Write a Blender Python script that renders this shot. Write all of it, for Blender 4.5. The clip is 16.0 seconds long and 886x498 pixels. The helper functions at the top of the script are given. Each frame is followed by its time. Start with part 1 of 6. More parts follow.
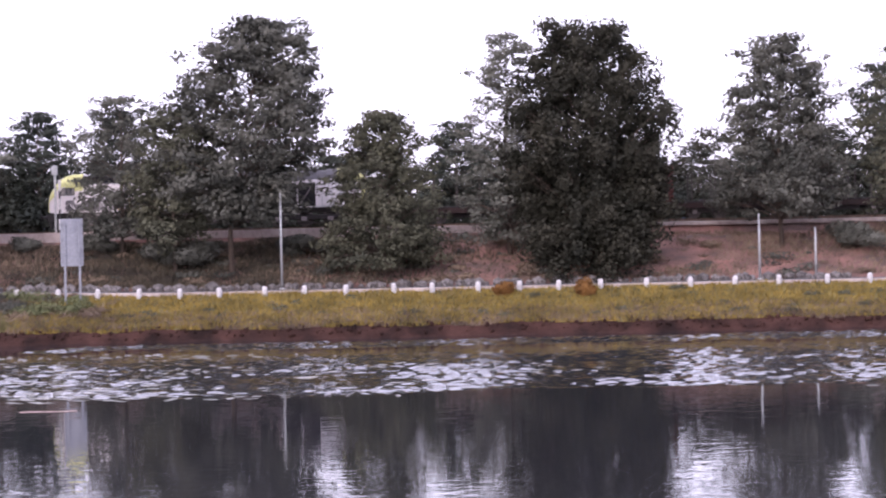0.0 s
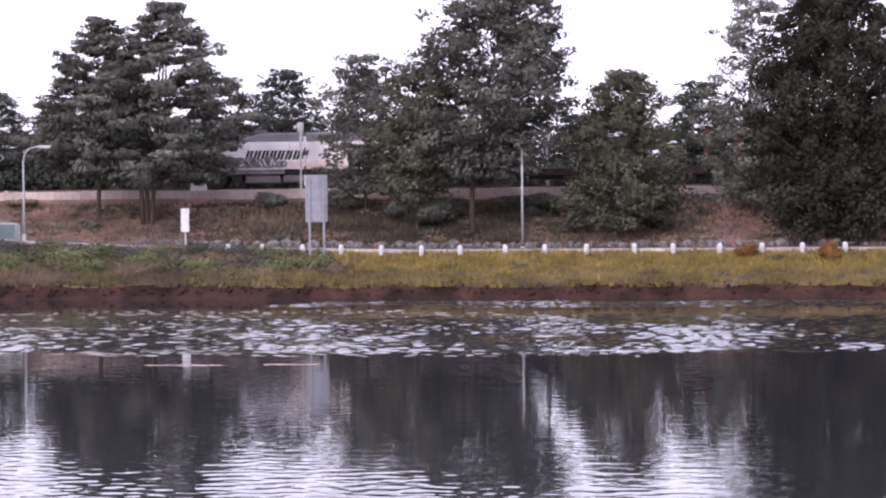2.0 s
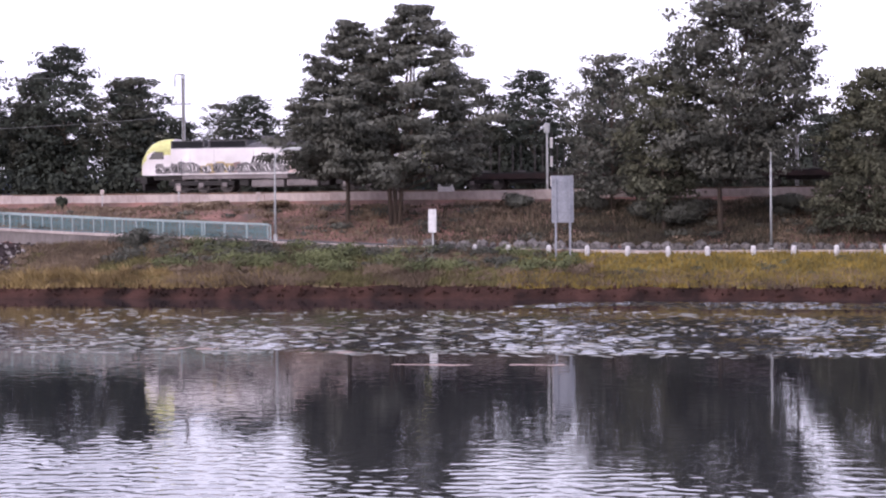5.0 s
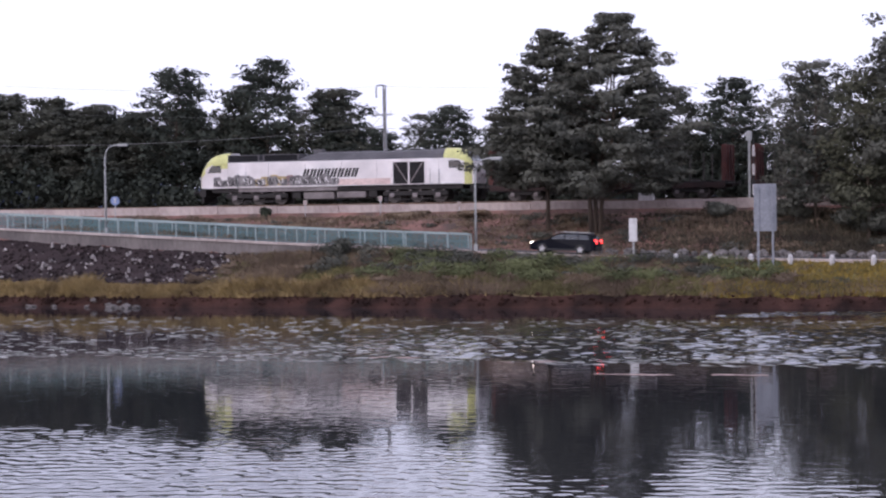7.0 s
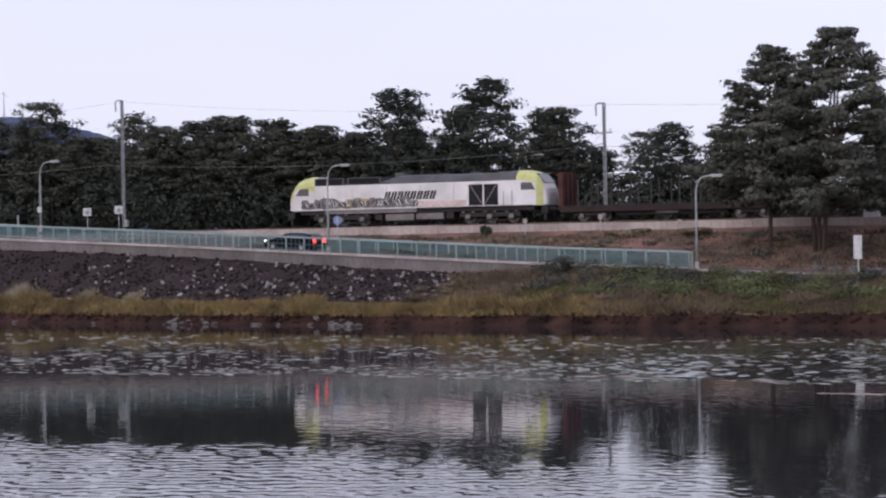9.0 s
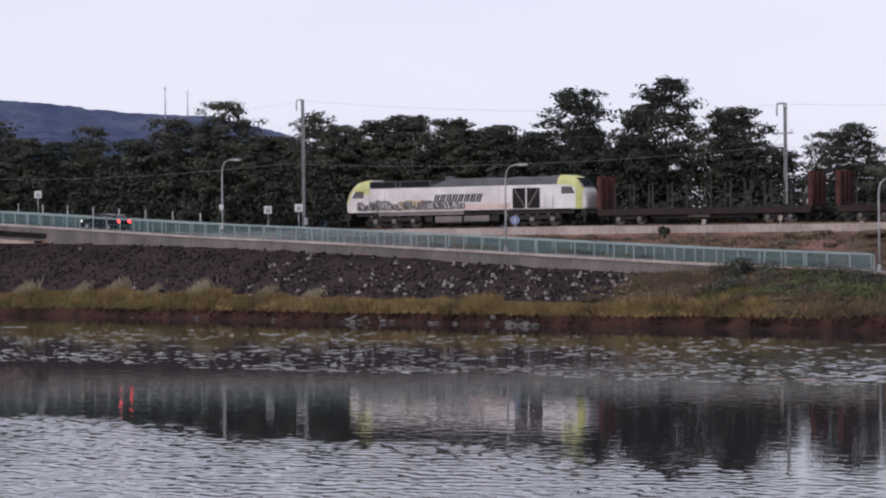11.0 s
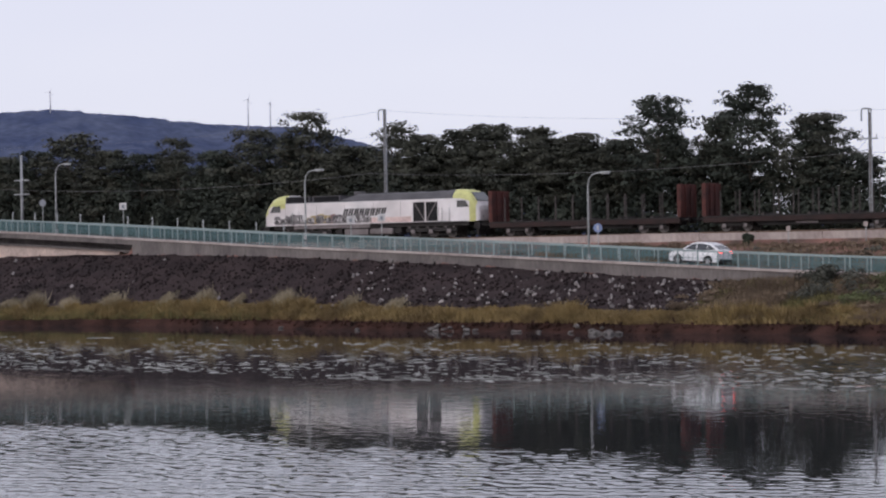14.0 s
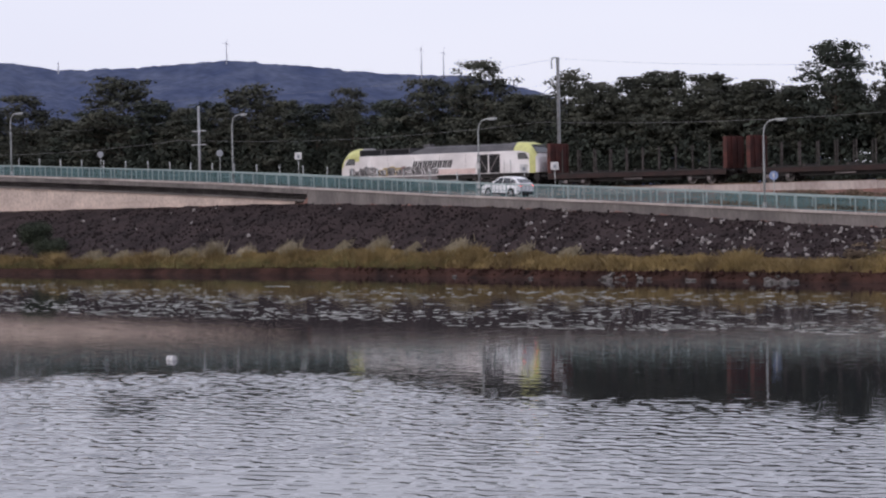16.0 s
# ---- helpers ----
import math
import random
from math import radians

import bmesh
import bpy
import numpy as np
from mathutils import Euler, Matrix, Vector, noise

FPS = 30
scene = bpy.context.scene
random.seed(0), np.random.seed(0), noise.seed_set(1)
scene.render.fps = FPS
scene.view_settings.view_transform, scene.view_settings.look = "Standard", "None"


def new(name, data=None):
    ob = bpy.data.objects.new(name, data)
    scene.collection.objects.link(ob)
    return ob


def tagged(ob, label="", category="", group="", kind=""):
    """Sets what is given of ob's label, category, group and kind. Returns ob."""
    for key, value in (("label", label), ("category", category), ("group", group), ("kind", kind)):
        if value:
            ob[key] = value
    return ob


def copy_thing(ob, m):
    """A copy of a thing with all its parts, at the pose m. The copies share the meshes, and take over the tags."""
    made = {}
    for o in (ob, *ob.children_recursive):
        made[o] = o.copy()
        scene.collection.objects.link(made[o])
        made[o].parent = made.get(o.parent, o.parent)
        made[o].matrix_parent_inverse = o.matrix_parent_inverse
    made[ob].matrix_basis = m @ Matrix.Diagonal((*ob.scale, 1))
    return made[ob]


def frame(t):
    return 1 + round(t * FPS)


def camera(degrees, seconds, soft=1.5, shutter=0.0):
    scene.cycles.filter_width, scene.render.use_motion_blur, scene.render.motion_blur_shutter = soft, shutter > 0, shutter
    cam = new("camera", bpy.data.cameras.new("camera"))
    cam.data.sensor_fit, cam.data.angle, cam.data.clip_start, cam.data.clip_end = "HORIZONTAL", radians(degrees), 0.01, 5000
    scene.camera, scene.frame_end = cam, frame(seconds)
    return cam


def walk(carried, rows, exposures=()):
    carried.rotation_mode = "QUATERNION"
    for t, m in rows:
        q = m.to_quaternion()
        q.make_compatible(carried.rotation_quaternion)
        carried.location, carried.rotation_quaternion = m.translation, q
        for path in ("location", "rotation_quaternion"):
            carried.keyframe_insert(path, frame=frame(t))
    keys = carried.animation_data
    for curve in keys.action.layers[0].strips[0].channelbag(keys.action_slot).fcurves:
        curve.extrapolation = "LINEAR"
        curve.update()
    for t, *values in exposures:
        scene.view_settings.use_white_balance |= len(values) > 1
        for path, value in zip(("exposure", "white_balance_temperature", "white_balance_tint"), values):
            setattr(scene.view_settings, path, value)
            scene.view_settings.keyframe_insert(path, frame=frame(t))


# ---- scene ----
cam = camera(24.57, 16.0, soft=2.15, shutter=0.3)

# seconds, heading to the left, tilt and roll, in degrees; the camera is turned on one spot
TURNS = [
    (0.0, -0.095, -0.356, -1.222), (0.5, 2.000, -0.710, -1.604), (1.0, 4.407, -1.008, -1.004), (1.5, 5.485, -1.290, -1.004),
    (2.0, 6.691, -1.406, -0.515), (2.5, 8.155, -1.586, -0.613), (3.0, 9.281, -1.338, -0.255), (3.5, 10.708, -1.199, -0.378),
    (3.7, 11.104, -1.270, -0.35), (4.8, 13.3, -1.35, -0.5), (5.8, 15.532, -1.373, -0.633), (6.0, 16.379, -1.431, -0.546), (6.5, 17.832, -1.143, -0.604),
    (7.0, 19.251, -0.992, -0.809), (7.5, 21.315, -0.768, -0.951), (8.0, 22.504, -0.982, -0.916), (8.5, 24.321, -0.451, -0.801),
    (9.0, 25.433, -0.373, -1.084), (9.5, 27.524, -0.158, -0.824), (10.0, 28.322, -0.008, -0.833), (10.2, 28.705, 0.006, -0.698),
    (11.3, 30.9, -0.45, -0.70), (12.3, 31.388, -0.762, -0.697), (12.5, 30.773, -0.677, -0.705), (13.0, 30.252, -0.485, -0.488), (13.5, 31.719, -0.152, -0.679),
    (14.0, 32.749, -0.026, -1.049), (14.5, 33.804, -0.559, -0.883), (15.0, 34.966, -0.446, -1.001), (15.5, 36.358, -1.090, -1.031),
    (16.0, 37.657, -1.377, -1.241),
]
EYE = (0.0, 0.0, 5.5)
EXPOSURES = [(0.0, 0.80, 6300, 28), (1.0, 0.62, 6300, 28), (2.0, 0.76, 6300, 27), (3.0, 0.62, 6300, 27), (3.7, 0.60, 6300, 27), (5.8, 0.40, 6220, 24), (7.0, 0.0, 6080, 20), (9.0, -0.31, 6280, 14), (12.5, -0.37, 6450, 12), (14.0, -0.42, 6450, 11), (16.0, -0.33, 6450, 12)]


def cam_pose(yaw, tilt, roll):
    return Matrix.Translation(EYE) @ Euler((0, 0, radians(yaw))).to_matrix().to_4x4() @ Euler((radians(90 + tilt), 0, 0)).to_matrix().to_4x4() @ Euler((0, 0, radians(roll))).to_matrix().to_4x4()


walk(cam, [(t, cam_pose(a, b, c)) for t, a, b, c in TURNS], EXPOSURES)

# ---- light: an even, pale evening overcast ----
world = bpy.data.worlds.new("overcast_evening")
scene.world = world
world.use_nodes = True
wn, wl = world.node_tree.nodes, world.node_tree.links
wn.clear()
w_out, w_bg, w_mix = wn.new("ShaderNodeOutputWorld"), wn.new("ShaderNodeBackground"), wn.new("ShaderNodeMixRGB")
w_sky = wn.new("ShaderNodeTexSky")
w_sky.sky_type = "NISHITA"
w_sky.sun_disc = False
w_sky.sun_elevation, w_sky.sun_rotation = radians(22), radians(200)
w_scale = wn.new("ShaderNodeMixRGB")
w_scale.blend_type = "MULTIPLY"
w_scale.inputs[0].default_value = 1.0
w_scale.inputs[2].default_value = (0.10, 0.10, 0.10, 1)
w_tc, w_map, w_noise, w_ramp = wn.new("ShaderNodeTexCoord"), wn.new("ShaderNodeMapping"), wn.new("ShaderNodeTexNoise"), wn.new("ShaderNodeValToRGB")
w_map.inputs["Scale"].default_value = (1, 1, 4)
w_noise.inputs["Scale"].default_value = 1.6
w_noise.inputs["Detail"].default_value = 3
w_ramp.color_ramp.elements[0].position, w_ramp.color_ramp.elements[0].color = 0.3, (0.85, 0.86, 1.04, 1)
w_ramp.color_ramp.elements[1].position, w_ramp.color_ramp.elements[1].color = 0.7, (0.97, 0.97, 1.10, 1)
wl.new(w_tc.outputs["Generated"], w_map.inputs[0])
wl.new(w_map.outputs[0], w_noise.inputs["Vector"])
wl.new(w_noise.outputs["Fac"], w_ramp.inputs[0])
wl.new(w_sky.outputs[0], w_scale.inputs[1])
w_mix.inputs[0].default_value = 0.85
wl.new(w_scale.outputs[0], w_mix.inputs[1])
wl.new(w_ramp.outputs[0], w_mix.inputs[2])
wl.new(w_mix.outputs[0], w_bg.inputs[0])
w_bg.inputs[1].default_value = 1.22
wl.new(w_bg.outputs[0], w_out.inputs[0])
sun = new("sun", bpy.data.lights.new("sun", "SUN"))
sun.data.energy, sun.data.angle, sun.data.color = 1.25, radians(28), (1.0, 0.94, 0.88)
sun.rotation_euler = (radians(62), 0, radians(-20))


# ---- materials ----
def mat(name, col, col2=None, scale=3.0, rough=0.8, metal=0.0, bump=0.0, bscale=None, fine=None, rand=0.0, island=0.0, spec=0.4, emit=None, stretch=(1, 1, 1), detail=6.0, lo=0.35, hi=0.65):
    """A surface in two tones of large-scale noise, with a finer grain, relief and variation from piece to piece."""
    m = bpy.data.materials.new(name)
    m.use_nodes = True
    nt = m.node_tree
    n, l = nt.nodes, nt.links
    b = n["Principled BSDF"]
    b.inputs["Roughness"].default_value, b.inputs["Metallic"].default_value = rough, metal
    b.inputs["Specular IOR Level"].default_value = spec
    col2 = col2 or tuple(c * 0.75 for c in col)
    tc, mp = n.new("ShaderNodeTexCoord"), n.new("ShaderNodeMapping")
    mp.inputs["Scale"].default_value = stretch
    l.new(tc.outputs["Object"], mp.inputs[0])
    big = n.new("ShaderNodeTexNoise")
    big.inputs["Scale"].default_value, big.inputs["Detail"].default_value = scale, detail
    l.new(mp.outputs[0], big.inputs["Vector"])
    ramp = n.new("ShaderNodeValToRGB")
    ramp.color_ramp.elements[0].position, ramp.color_ramp.elements[1].position = lo, hi
    ramp.color_ramp.elements[0].color, ramp.color_ramp.elements[1].color = (*col2, 1), (*col, 1)
    l.new(big.outputs["Fac"], ramp.inputs[0])
    out = ramp.outputs[0]
    grain = n.new("ShaderNodeTexNoise")
    grain.inputs["Scale"].default_value, grain.inputs["Detail"].default_value = fine or scale * 9, 4
    l.new(mp.outputs[0], grain.inputs["Vector"])
    mr = n.new("ShaderNodeMapRange")
    mr.inputs[1].default_value, mr.inputs[2].default_value, mr.inputs[3].default_value, mr.inputs[4].default_value = 0.3, 0.7, 0.8, 1.15
    l.new(grain.outputs["Fac"], mr.inputs[0])
    value = mr.outputs[0]
    for amount, node, socket in ((rand, "ShaderNodeObjectInfo", "Random"), (island, "ShaderNodeNewGeometry", "Random Per Island")):
        if amount:
            info, r2, mu = n.new(node), n.new("ShaderNodeMapRange"), n.new("ShaderNodeMath")
            r2.inputs[3].default_value, r2.inputs[4].default_value = 1 - amount, 1 + amount
            l.new(info.outputs[socket], r2.inputs[0])
            mu.operation = "MULTIPLY"
            l.new(value, mu.inputs[0])
            l.new(r2.outputs[0], mu.inputs[1])
            value = mu.outputs[0]
    mx = n.new("ShaderNodeVectorMath")
    mx.operation = "SCALE"
    l.new(out, mx.inputs[0])
    l.new(value, mx.inputs["Scale"])
    l.new(mx.outputs[0], b.inputs["Base Color"])
    if bump:
        bm_ = n.new("ShaderNodeBump")
        bm_.inputs["Strength"].default_value, bm_.inputs["Distance"].default_value = 1.0, bump
        bt = n.new("ShaderNodeTexNoise")
        bt.inputs["Scale"].default_value, bt.inputs["Detail"].default_value = bscale or scale * 6, 5
        l.new(mp.outputs[0], bt.inputs["Vector"])
        l.new(bt.outputs["Fac"], bm_.inputs["Height"])
        l.new(bm_.outputs[0], b.inputs["Normal"])
    if emit:
        b.inputs["Emission Color"].default_value, b.inputs["Emission Strength"].default_value = (*emit[:3], 1), emit[3]
    return m


def water_material():
    m = bpy.data.materials.new("lake_water")
    m.use_nodes = True
    n, l = m.node_tree.nodes, m.node_tree.links
    b = n["Principled BSDF"]
    b.inputs["Base Color"].default_value = (0.022, 0.023, 0.026, 1)
    b.inputs["Roughness"].default_value, b.inputs["IOR"].default_value = 0.02, 2.3
    tc, sep = n.new("ShaderNodeTexCoord"), n.new("ShaderNodeSeparateXYZ")
    l.new(tc.outputs["Object"], sep.inputs[0])

    def math_(op, a, c, clamp=False):
        k = n.new("ShaderNodeMath")
        k.operation, k.use_clamp = op, clamp
        for i, v in enumerate((a, c)):
            if isinstance(v, (int, float)):
                k.inputs[i].default_value = v
            else:
                l.new(v, k.inputs[i])
        return k.outputs[0]

    def noise_(scale, sx, sy, detail=3.0):
        mp, t = n.new("ShaderNodeMapping"), n.new("ShaderNodeTexNoise")
        mp.inputs["Scale"].default_value = (sx, sy, 1)
        l.new(tc.outputs["Object"], mp.inputs[0])
        l.new(mp.outputs[0], t.inputs["Vector"])
        t.inputs["Scale"].default_value, t.inputs["Detail"].default_value = scale, detail
        return t.outputs["Fac"]

    def step(v, a, c, lo=0.0, hi=1.0):
        k = n.new("ShaderNodeMapRange")
        k.interpolation_type = "SMOOTHSTEP"
        for i, q in zip((1, 2, 3, 4), (a, c, lo, hi)):
            k.inputs[i].default_value = q
        l.new(v, k.inputs[0])
        return k.outputs[0]

    # distance across the lake, with a wandering edge between ruffled and calm water
    y = math_("ADD", sep.outputs[1], math_("MULTIPLY", math_("SUBTRACT", noise_(0.05, 0.6, 1.0, 2), 0.5), 9.0))
    near = step(y, 48, 40)
    fine = math_("SUBTRACT", math_("ADD", noise_(2.0, 0.7, 1.0, 2), math_("MULTIPLY", noise_(6.0, 0.8, 1.0, 1), 0.10)), 0.55)
    ruffle = math_("MULTIPLY", fine, math_("ADD", math_("MULTIPLY", near, 0.0060), 0.0050))
    bump = n.new("ShaderNodeBump")
    bump.inputs["Strength"].default_value, bump.inputs["Distance"].default_value = 1.0, 1.0
    l.new(ruffle, bump.inputs["Height"])
    l.new(bump.outputs[0], b.inputs["Normal"])
    return m


def leafmat(name, col, col2):
    m = mat(name, col, col2, scale=0.45, fine=2.5, rough=0.8, island=0.16, rand=0.12, spec=0.10)
    return m


M_WATER = water_material()
M_EARTH = mat("bank_earth", (0.27, 0.145, 0.12), (0.10, 0.073, 0.063), scale=0.4, fine=6, bump=0.08, bscale=2.5, rough=0.95, spec=0.1)
M_GRASSGROUND = mat("grassy_soil", (0.15, 0.105, 0.045), (0.085, 0.065, 0.035), scale=0.3, fine=5, bump=0.06, bscale=4, rough=0.95)
M_PLUME = leafmat("pale_plume_grass", (0.36, 0.31, 0.22), (0.22, 0.185, 0.125))
# pale tone for sky glinting on wavelets, painted as a solid colour
M_GLINT = leafmat("pale_wavelet_glint", (0.38, 0.38, 0.36), (0.17, 0.175, 0.16))
M_MAT = leafmat("reddish_water_weed", (0.40, 0.30, 0.27), (0.28, 0.21, 0.19))
M_MUD = mat("wet_mud", (0.058, 0.029, 0.023), (0.017, 0.010, 0.0085), scale=0.6, fine=7, bump=0.08, bscale=3, rough=0.95, spec=0.08)
M_ASPHALT = mat("asphalt", (0.075, 0.073, 0.072), (0.05, 0.05, 0.05), scale=0.5, fine=25, bump=0.004, bscale=60)
M_CONCRETE = mat("weathered_concrete", (0.195, 0.17, 0.162), (0.115, 0.10, 0.097), scale=0.5, fine=5, bump=0.01, bscale=14, stretch=(1, 1, 0.35))
M_PALEWALL = mat("pale_retaining_wall", (0.50, 0.43, 0.40), (0.34, 0.28, 0.26), scale=0.45, fine=4, bump=0.01, bscale=12, rand=0.08, stretch=(1, 1, 0.5))
M_PINKWALL = mat("pinkish_render", (0.60, 0.48, 0.42), (0.44, 0.35, 0.31), scale=0.4, fine=4, bump=0.01, bscale=12)
M_RIPRAP = mat("dark_rubble", (0.042, 0.031, 0.031), (0.023, 0.0175, 0.018), scale=0.5, fine=8, bump=0.05, bscale=6, island=0.14, rand=0.3, rough=0.95, spec=0.08)
M_BOULDER = mat("lake_boulder", (0.22, 0.20, 0.19), (0.05, 0.045, 0.042), scale=3.0, bump=0.03, rand=0.3)
M_PALESTONE = mat("pale_stone", (0.32, 0.29, 0.28), (0.11, 0.10, 0.097), scale=2.0, bump=0.02, rand=0.3, island=0.3)
M_BALLAST = mat("track_ballast", (0.14, 0.12, 0.11), (0.08, 0.07, 0.065), scale=3, fine=20, bump=0.04, bscale=14)
M_RAILSTEEL = mat("rail_steel", (0.18, 0.12, 0.09), (0.10, 0.07, 0.055), scale=2, metal=0.6, rough=0.5)
M_WOOD = mat("sleeper", (0.10, 0.08, 0.07), scale=4)
M_TEAL = mat("teal_railing_paint", (0.30, 0.37, 0.37), (0.22, 0.28, 0.28), scale=0.7, rough=0.55, rand=0.12)
M_TEALPANEL = mat("teal_mesh_panel", (0.11, 0.19, 0.20), (0.08, 0.145, 0.152), scale=0.6, rough=0.6, rand=0.12)
M_GALV = mat("galvanised_steel", (0.46, 0.47, 0.47), (0.33, 0.34, 0.34), scale=2, rough=0.5, metal=0.4)
M_POLE = mat("catenary_steel", (0.40, 0.41, 0.43), (0.28, 0.29, 0.30), scale=1.2, rough=0.6, metal=0.2)
M_WHITEPAINT = mat("white_paint", (0.68, 0.67, 0.67), (0.50, 0.485, 0.48), scale=3, rough=0.6, rand=0.05)
M_SIGNGREY = mat("grey_sign_back", (0.30, 0.31, 0.34), (0.22, 0.23, 0.26), scale=1.5, rough=0.55, metal=0.3)
M_BLACK = mat("black_paint", (0.02, 0.02, 0.022), rough=0.5)
M_BLUE = mat("blue_sign", (0.26, 0.33, 0.55), rough=0.4)
M_WIRE = mat("wire", (0.19, 0.19, 0.20), rough=0.5)
M_BARK = mat("bark", (0.115, 0.085, 0.065), (0.06, 0.045, 0.036), scale=2.5, bump=0.04, stretch=(1, 1, 0.25), rough=0.95)


M_LEAF_DARK = leafmat("dark_foliage", (0.068, 0.080, 0.055), (0.036, 0.044, 0.032))
M_LEAF_MID = leafmat("dull_green_foliage", (0.130, 0.130, 0.107), (0.060, 0.063, 0.053))
M_WOOD_DARK = leafmat("wood_dark_foliage", (0.062, 0.071, 0.056), (0.028, 0.034, 0.029))
M_WOOD_MID = leafmat("wood_green_foliage", (0.094, 0.096, 0.075), (0.044, 0.048, 0.040))
M_LEAF_OLIVE = leafmat("olive_foliage", (0.112, 0.112, 0.074), (0.058, 0.061, 0.044))
M_LEAF_CYP = leafmat("cypress_foliage", (0.044, 0.042, 0.030), (0.022, 0.023, 0.017))
M_LEAF_GREY = leafmat("grey_green_foliage", (0.15, 0.15, 0.125), (0.085, 0.09, 0.072))
M_LEAF_FRESH = leafmat("green_weeds", (0.155, 0.168, 0.08), (0.08, 0.09, 0.046))
M_LEAF_BROWN = leafmat("dry_weeds", (0.225, 0.168, 0.118), (0.12, 0.09, 0.066))
# brown ground cover, its tone darkened to take in the shade below the trees
M_SHADEGRASS = leafmat("shade_toned_cover", (0.088, 0.074, 0.052), (0.046, 0.040, 0.031))
M_ORANGE = leafmat("rusty_shrub", (0.22, 0.11, 0.035), (0.14, 0.07, 0.025))
M_GOLD = leafmat("golden_grass", (0.34, 0.25, 0.115), (0.20, 0.145, 0.075))
M_YGRASS = leafmat("yellow_green_grass", (0.30, 0.215, 0.055), (0.19, 0.142, 0.042))
M_GGRASS = leafmat("green_grass", (0.18, 0.16, 0.072), (0.105, 0.094, 0.046))
M_LOCOWHITE = mat("grimy_white_paint", (0.80, 0.77, 0.77), (0.64, 0.58, 0.57), scale=0.16, fine=0.55, rough=0.45)
M_LOCOYELLOW = mat("lime_yellow_paint", (0.60, 0.60, 0.24), (0.48, 0.48, 0.19), scale=1.2, rough=0.45)
M_ROOF = mat("grey_roof_paint", (0.105, 0.10, 0.108), (0.065, 0.062, 0.068), scale=0.7, rough=0.6)
M_ROOFDARK = mat("dark_roof_grille", (0.022, 0.022, 0.025), scale=1.5, rough=0.8, spec=0.1)
M_UNDER = mat("grimy_underframe", (0.030, 0.026, 0.025), (0.016, 0.014, 0.014), scale=1.2, rough=0.75)
M_TANK = mat("grey_tank", (0.24, 0.21, 0.21), (0.14, 0.12, 0.12), scale=1.0, rough=0.6)
M_WHEEL = mat("wheel_steel", (0.13, 0.115, 0.11), (0.07, 0.06, 0.057), scale=3, rough=0.5, metal=0.3)
M_GRAFFITI = mat("grey_graffiti", (0.25, 0.235, 0.235), (0.10, 0.09, 0.095), scale=2.2, rough=0.5, island=0.3)
M_GRAFFITI3 = mat("ochre_graffiti", (0.46, 0.36, 0.16), (0.30, 0.22, 0.12), scale=2.2, rough=0.5)
M_LOCOPINK = mat("faded_pink_wash", (0.74, 0.58, 0.54), (0.60, 0.45, 0.42), scale=0.8, rough=0.5)
M_GRAFFITI2 = mat("rusty_graffiti", (0.34, 0.22, 0.20), (0.20, 0.13, 0.13), scale=2.2, rough=0.5)
M_STAKE = mat("rusty_stake", (0.075, 0.063, 0.06), (0.04, 0.034, 0.032), scale=1.0, rough=0.8)
M_RED = mat("rust_red_steel", (0.105, 0.032, 0.026), (0.05, 0.019, 0.017), scale=0.9, fine=6, rough=0.75)
M_SOLE = mat("rusty_dark_beam", (0.038, 0.019, 0.017), (0.02, 0.013, 0.012), scale=0.9, rough=0.8)
M_GLASS = mat("dark_glass", (0.03, 0.035, 0.04), rough=0.05, spec=0.9)
M_TYRE = mat("rubber_tyre", (0.02, 0.02, 0.02), rough=0.85)
M_RIM = mat("alloy_rim", (0.5, 0.5, 0.52), rough=0.35, metal=0.7)
M_CARBLACK = mat("dark_blue_car_paint", (0.006, 0.007, 0.012), rough=0.3, spec=0.06)
M_CARWHITE = mat("white_car_paint", (0.80, 0.80, 0.82), (0.74, 0.74, 0.76), scale=0.5, rough=0.25, spec=0.6)
M_TRIM = mat("black_plastic_trim", (0.025, 0.025, 0.027), rough=0.6)
M_TAIL = mat("lit_tail_light", (0.5, 0.02, 0.02), rough=0.3, emit=(1.0, 0.04, 0.035, 6.5))
M_TAILDIM = mat("dim_tail_light", (0.5, 0.03, 0.03), rough=0.3, emit=(1.0, 0.06, 0.04, 5.5))
M_HEAD = mat("lit_headlight", (0.8, 0.8, 0.75), rough=0.3, emit=(1.0, 0.86, 0.66, 5.0))
M_HEADDIM = mat("clear_headlight", (0.55, 0.56, 0.58), rough=0.15)
# woods far off: the blue of the distance haze is mixed into the base colour
M_HAZED_HILL = mat("hazed_wooded_mountain", (0.098, 0.116, 0.178), (0.058, 0.074, 0.135), scale=0.012, fine=0.07, rough=1.0, spec=0.0)
M_TURBINE = mat("turbine_white", (0.62, 0.62, 0.66), rough=0.6)


# ---- helpers for shapes ----
def mesh_of(name, verts, faces, material, smooth=False):
    me = bpy.data.meshes.new(name)
    me.from_pydata([tuple(map(float, v)) for v in verts], [], [tuple(map(int, f)) for f in faces])
    for m in (material if isinstance(material, (list, tuple)) else [material]):
        me.materials.append(m)
    if smooth:
        me.polygons.foreach_set("use_smooth", [True] * len(me.polygons))
    me.update()
    return me


def part(name, bm, material, parent=None, label=""):
    """Links a bmesh or a mesh as one object under a thing or part."""
    if isinstance(bm, bmesh.types.BMesh):
        me = bpy.data.meshes.new(name)
        bm.to_mesh(me)
        bm.free()
        for m in (material if isinstance(material, (list, tuple)) else [material]):
            me.materials.append(m)
    else:
        me = bm
    ob = new(name, me)
    if parent is not None:
        ob.parent = parent
    if label:
        ob["label"] = label
    return ob


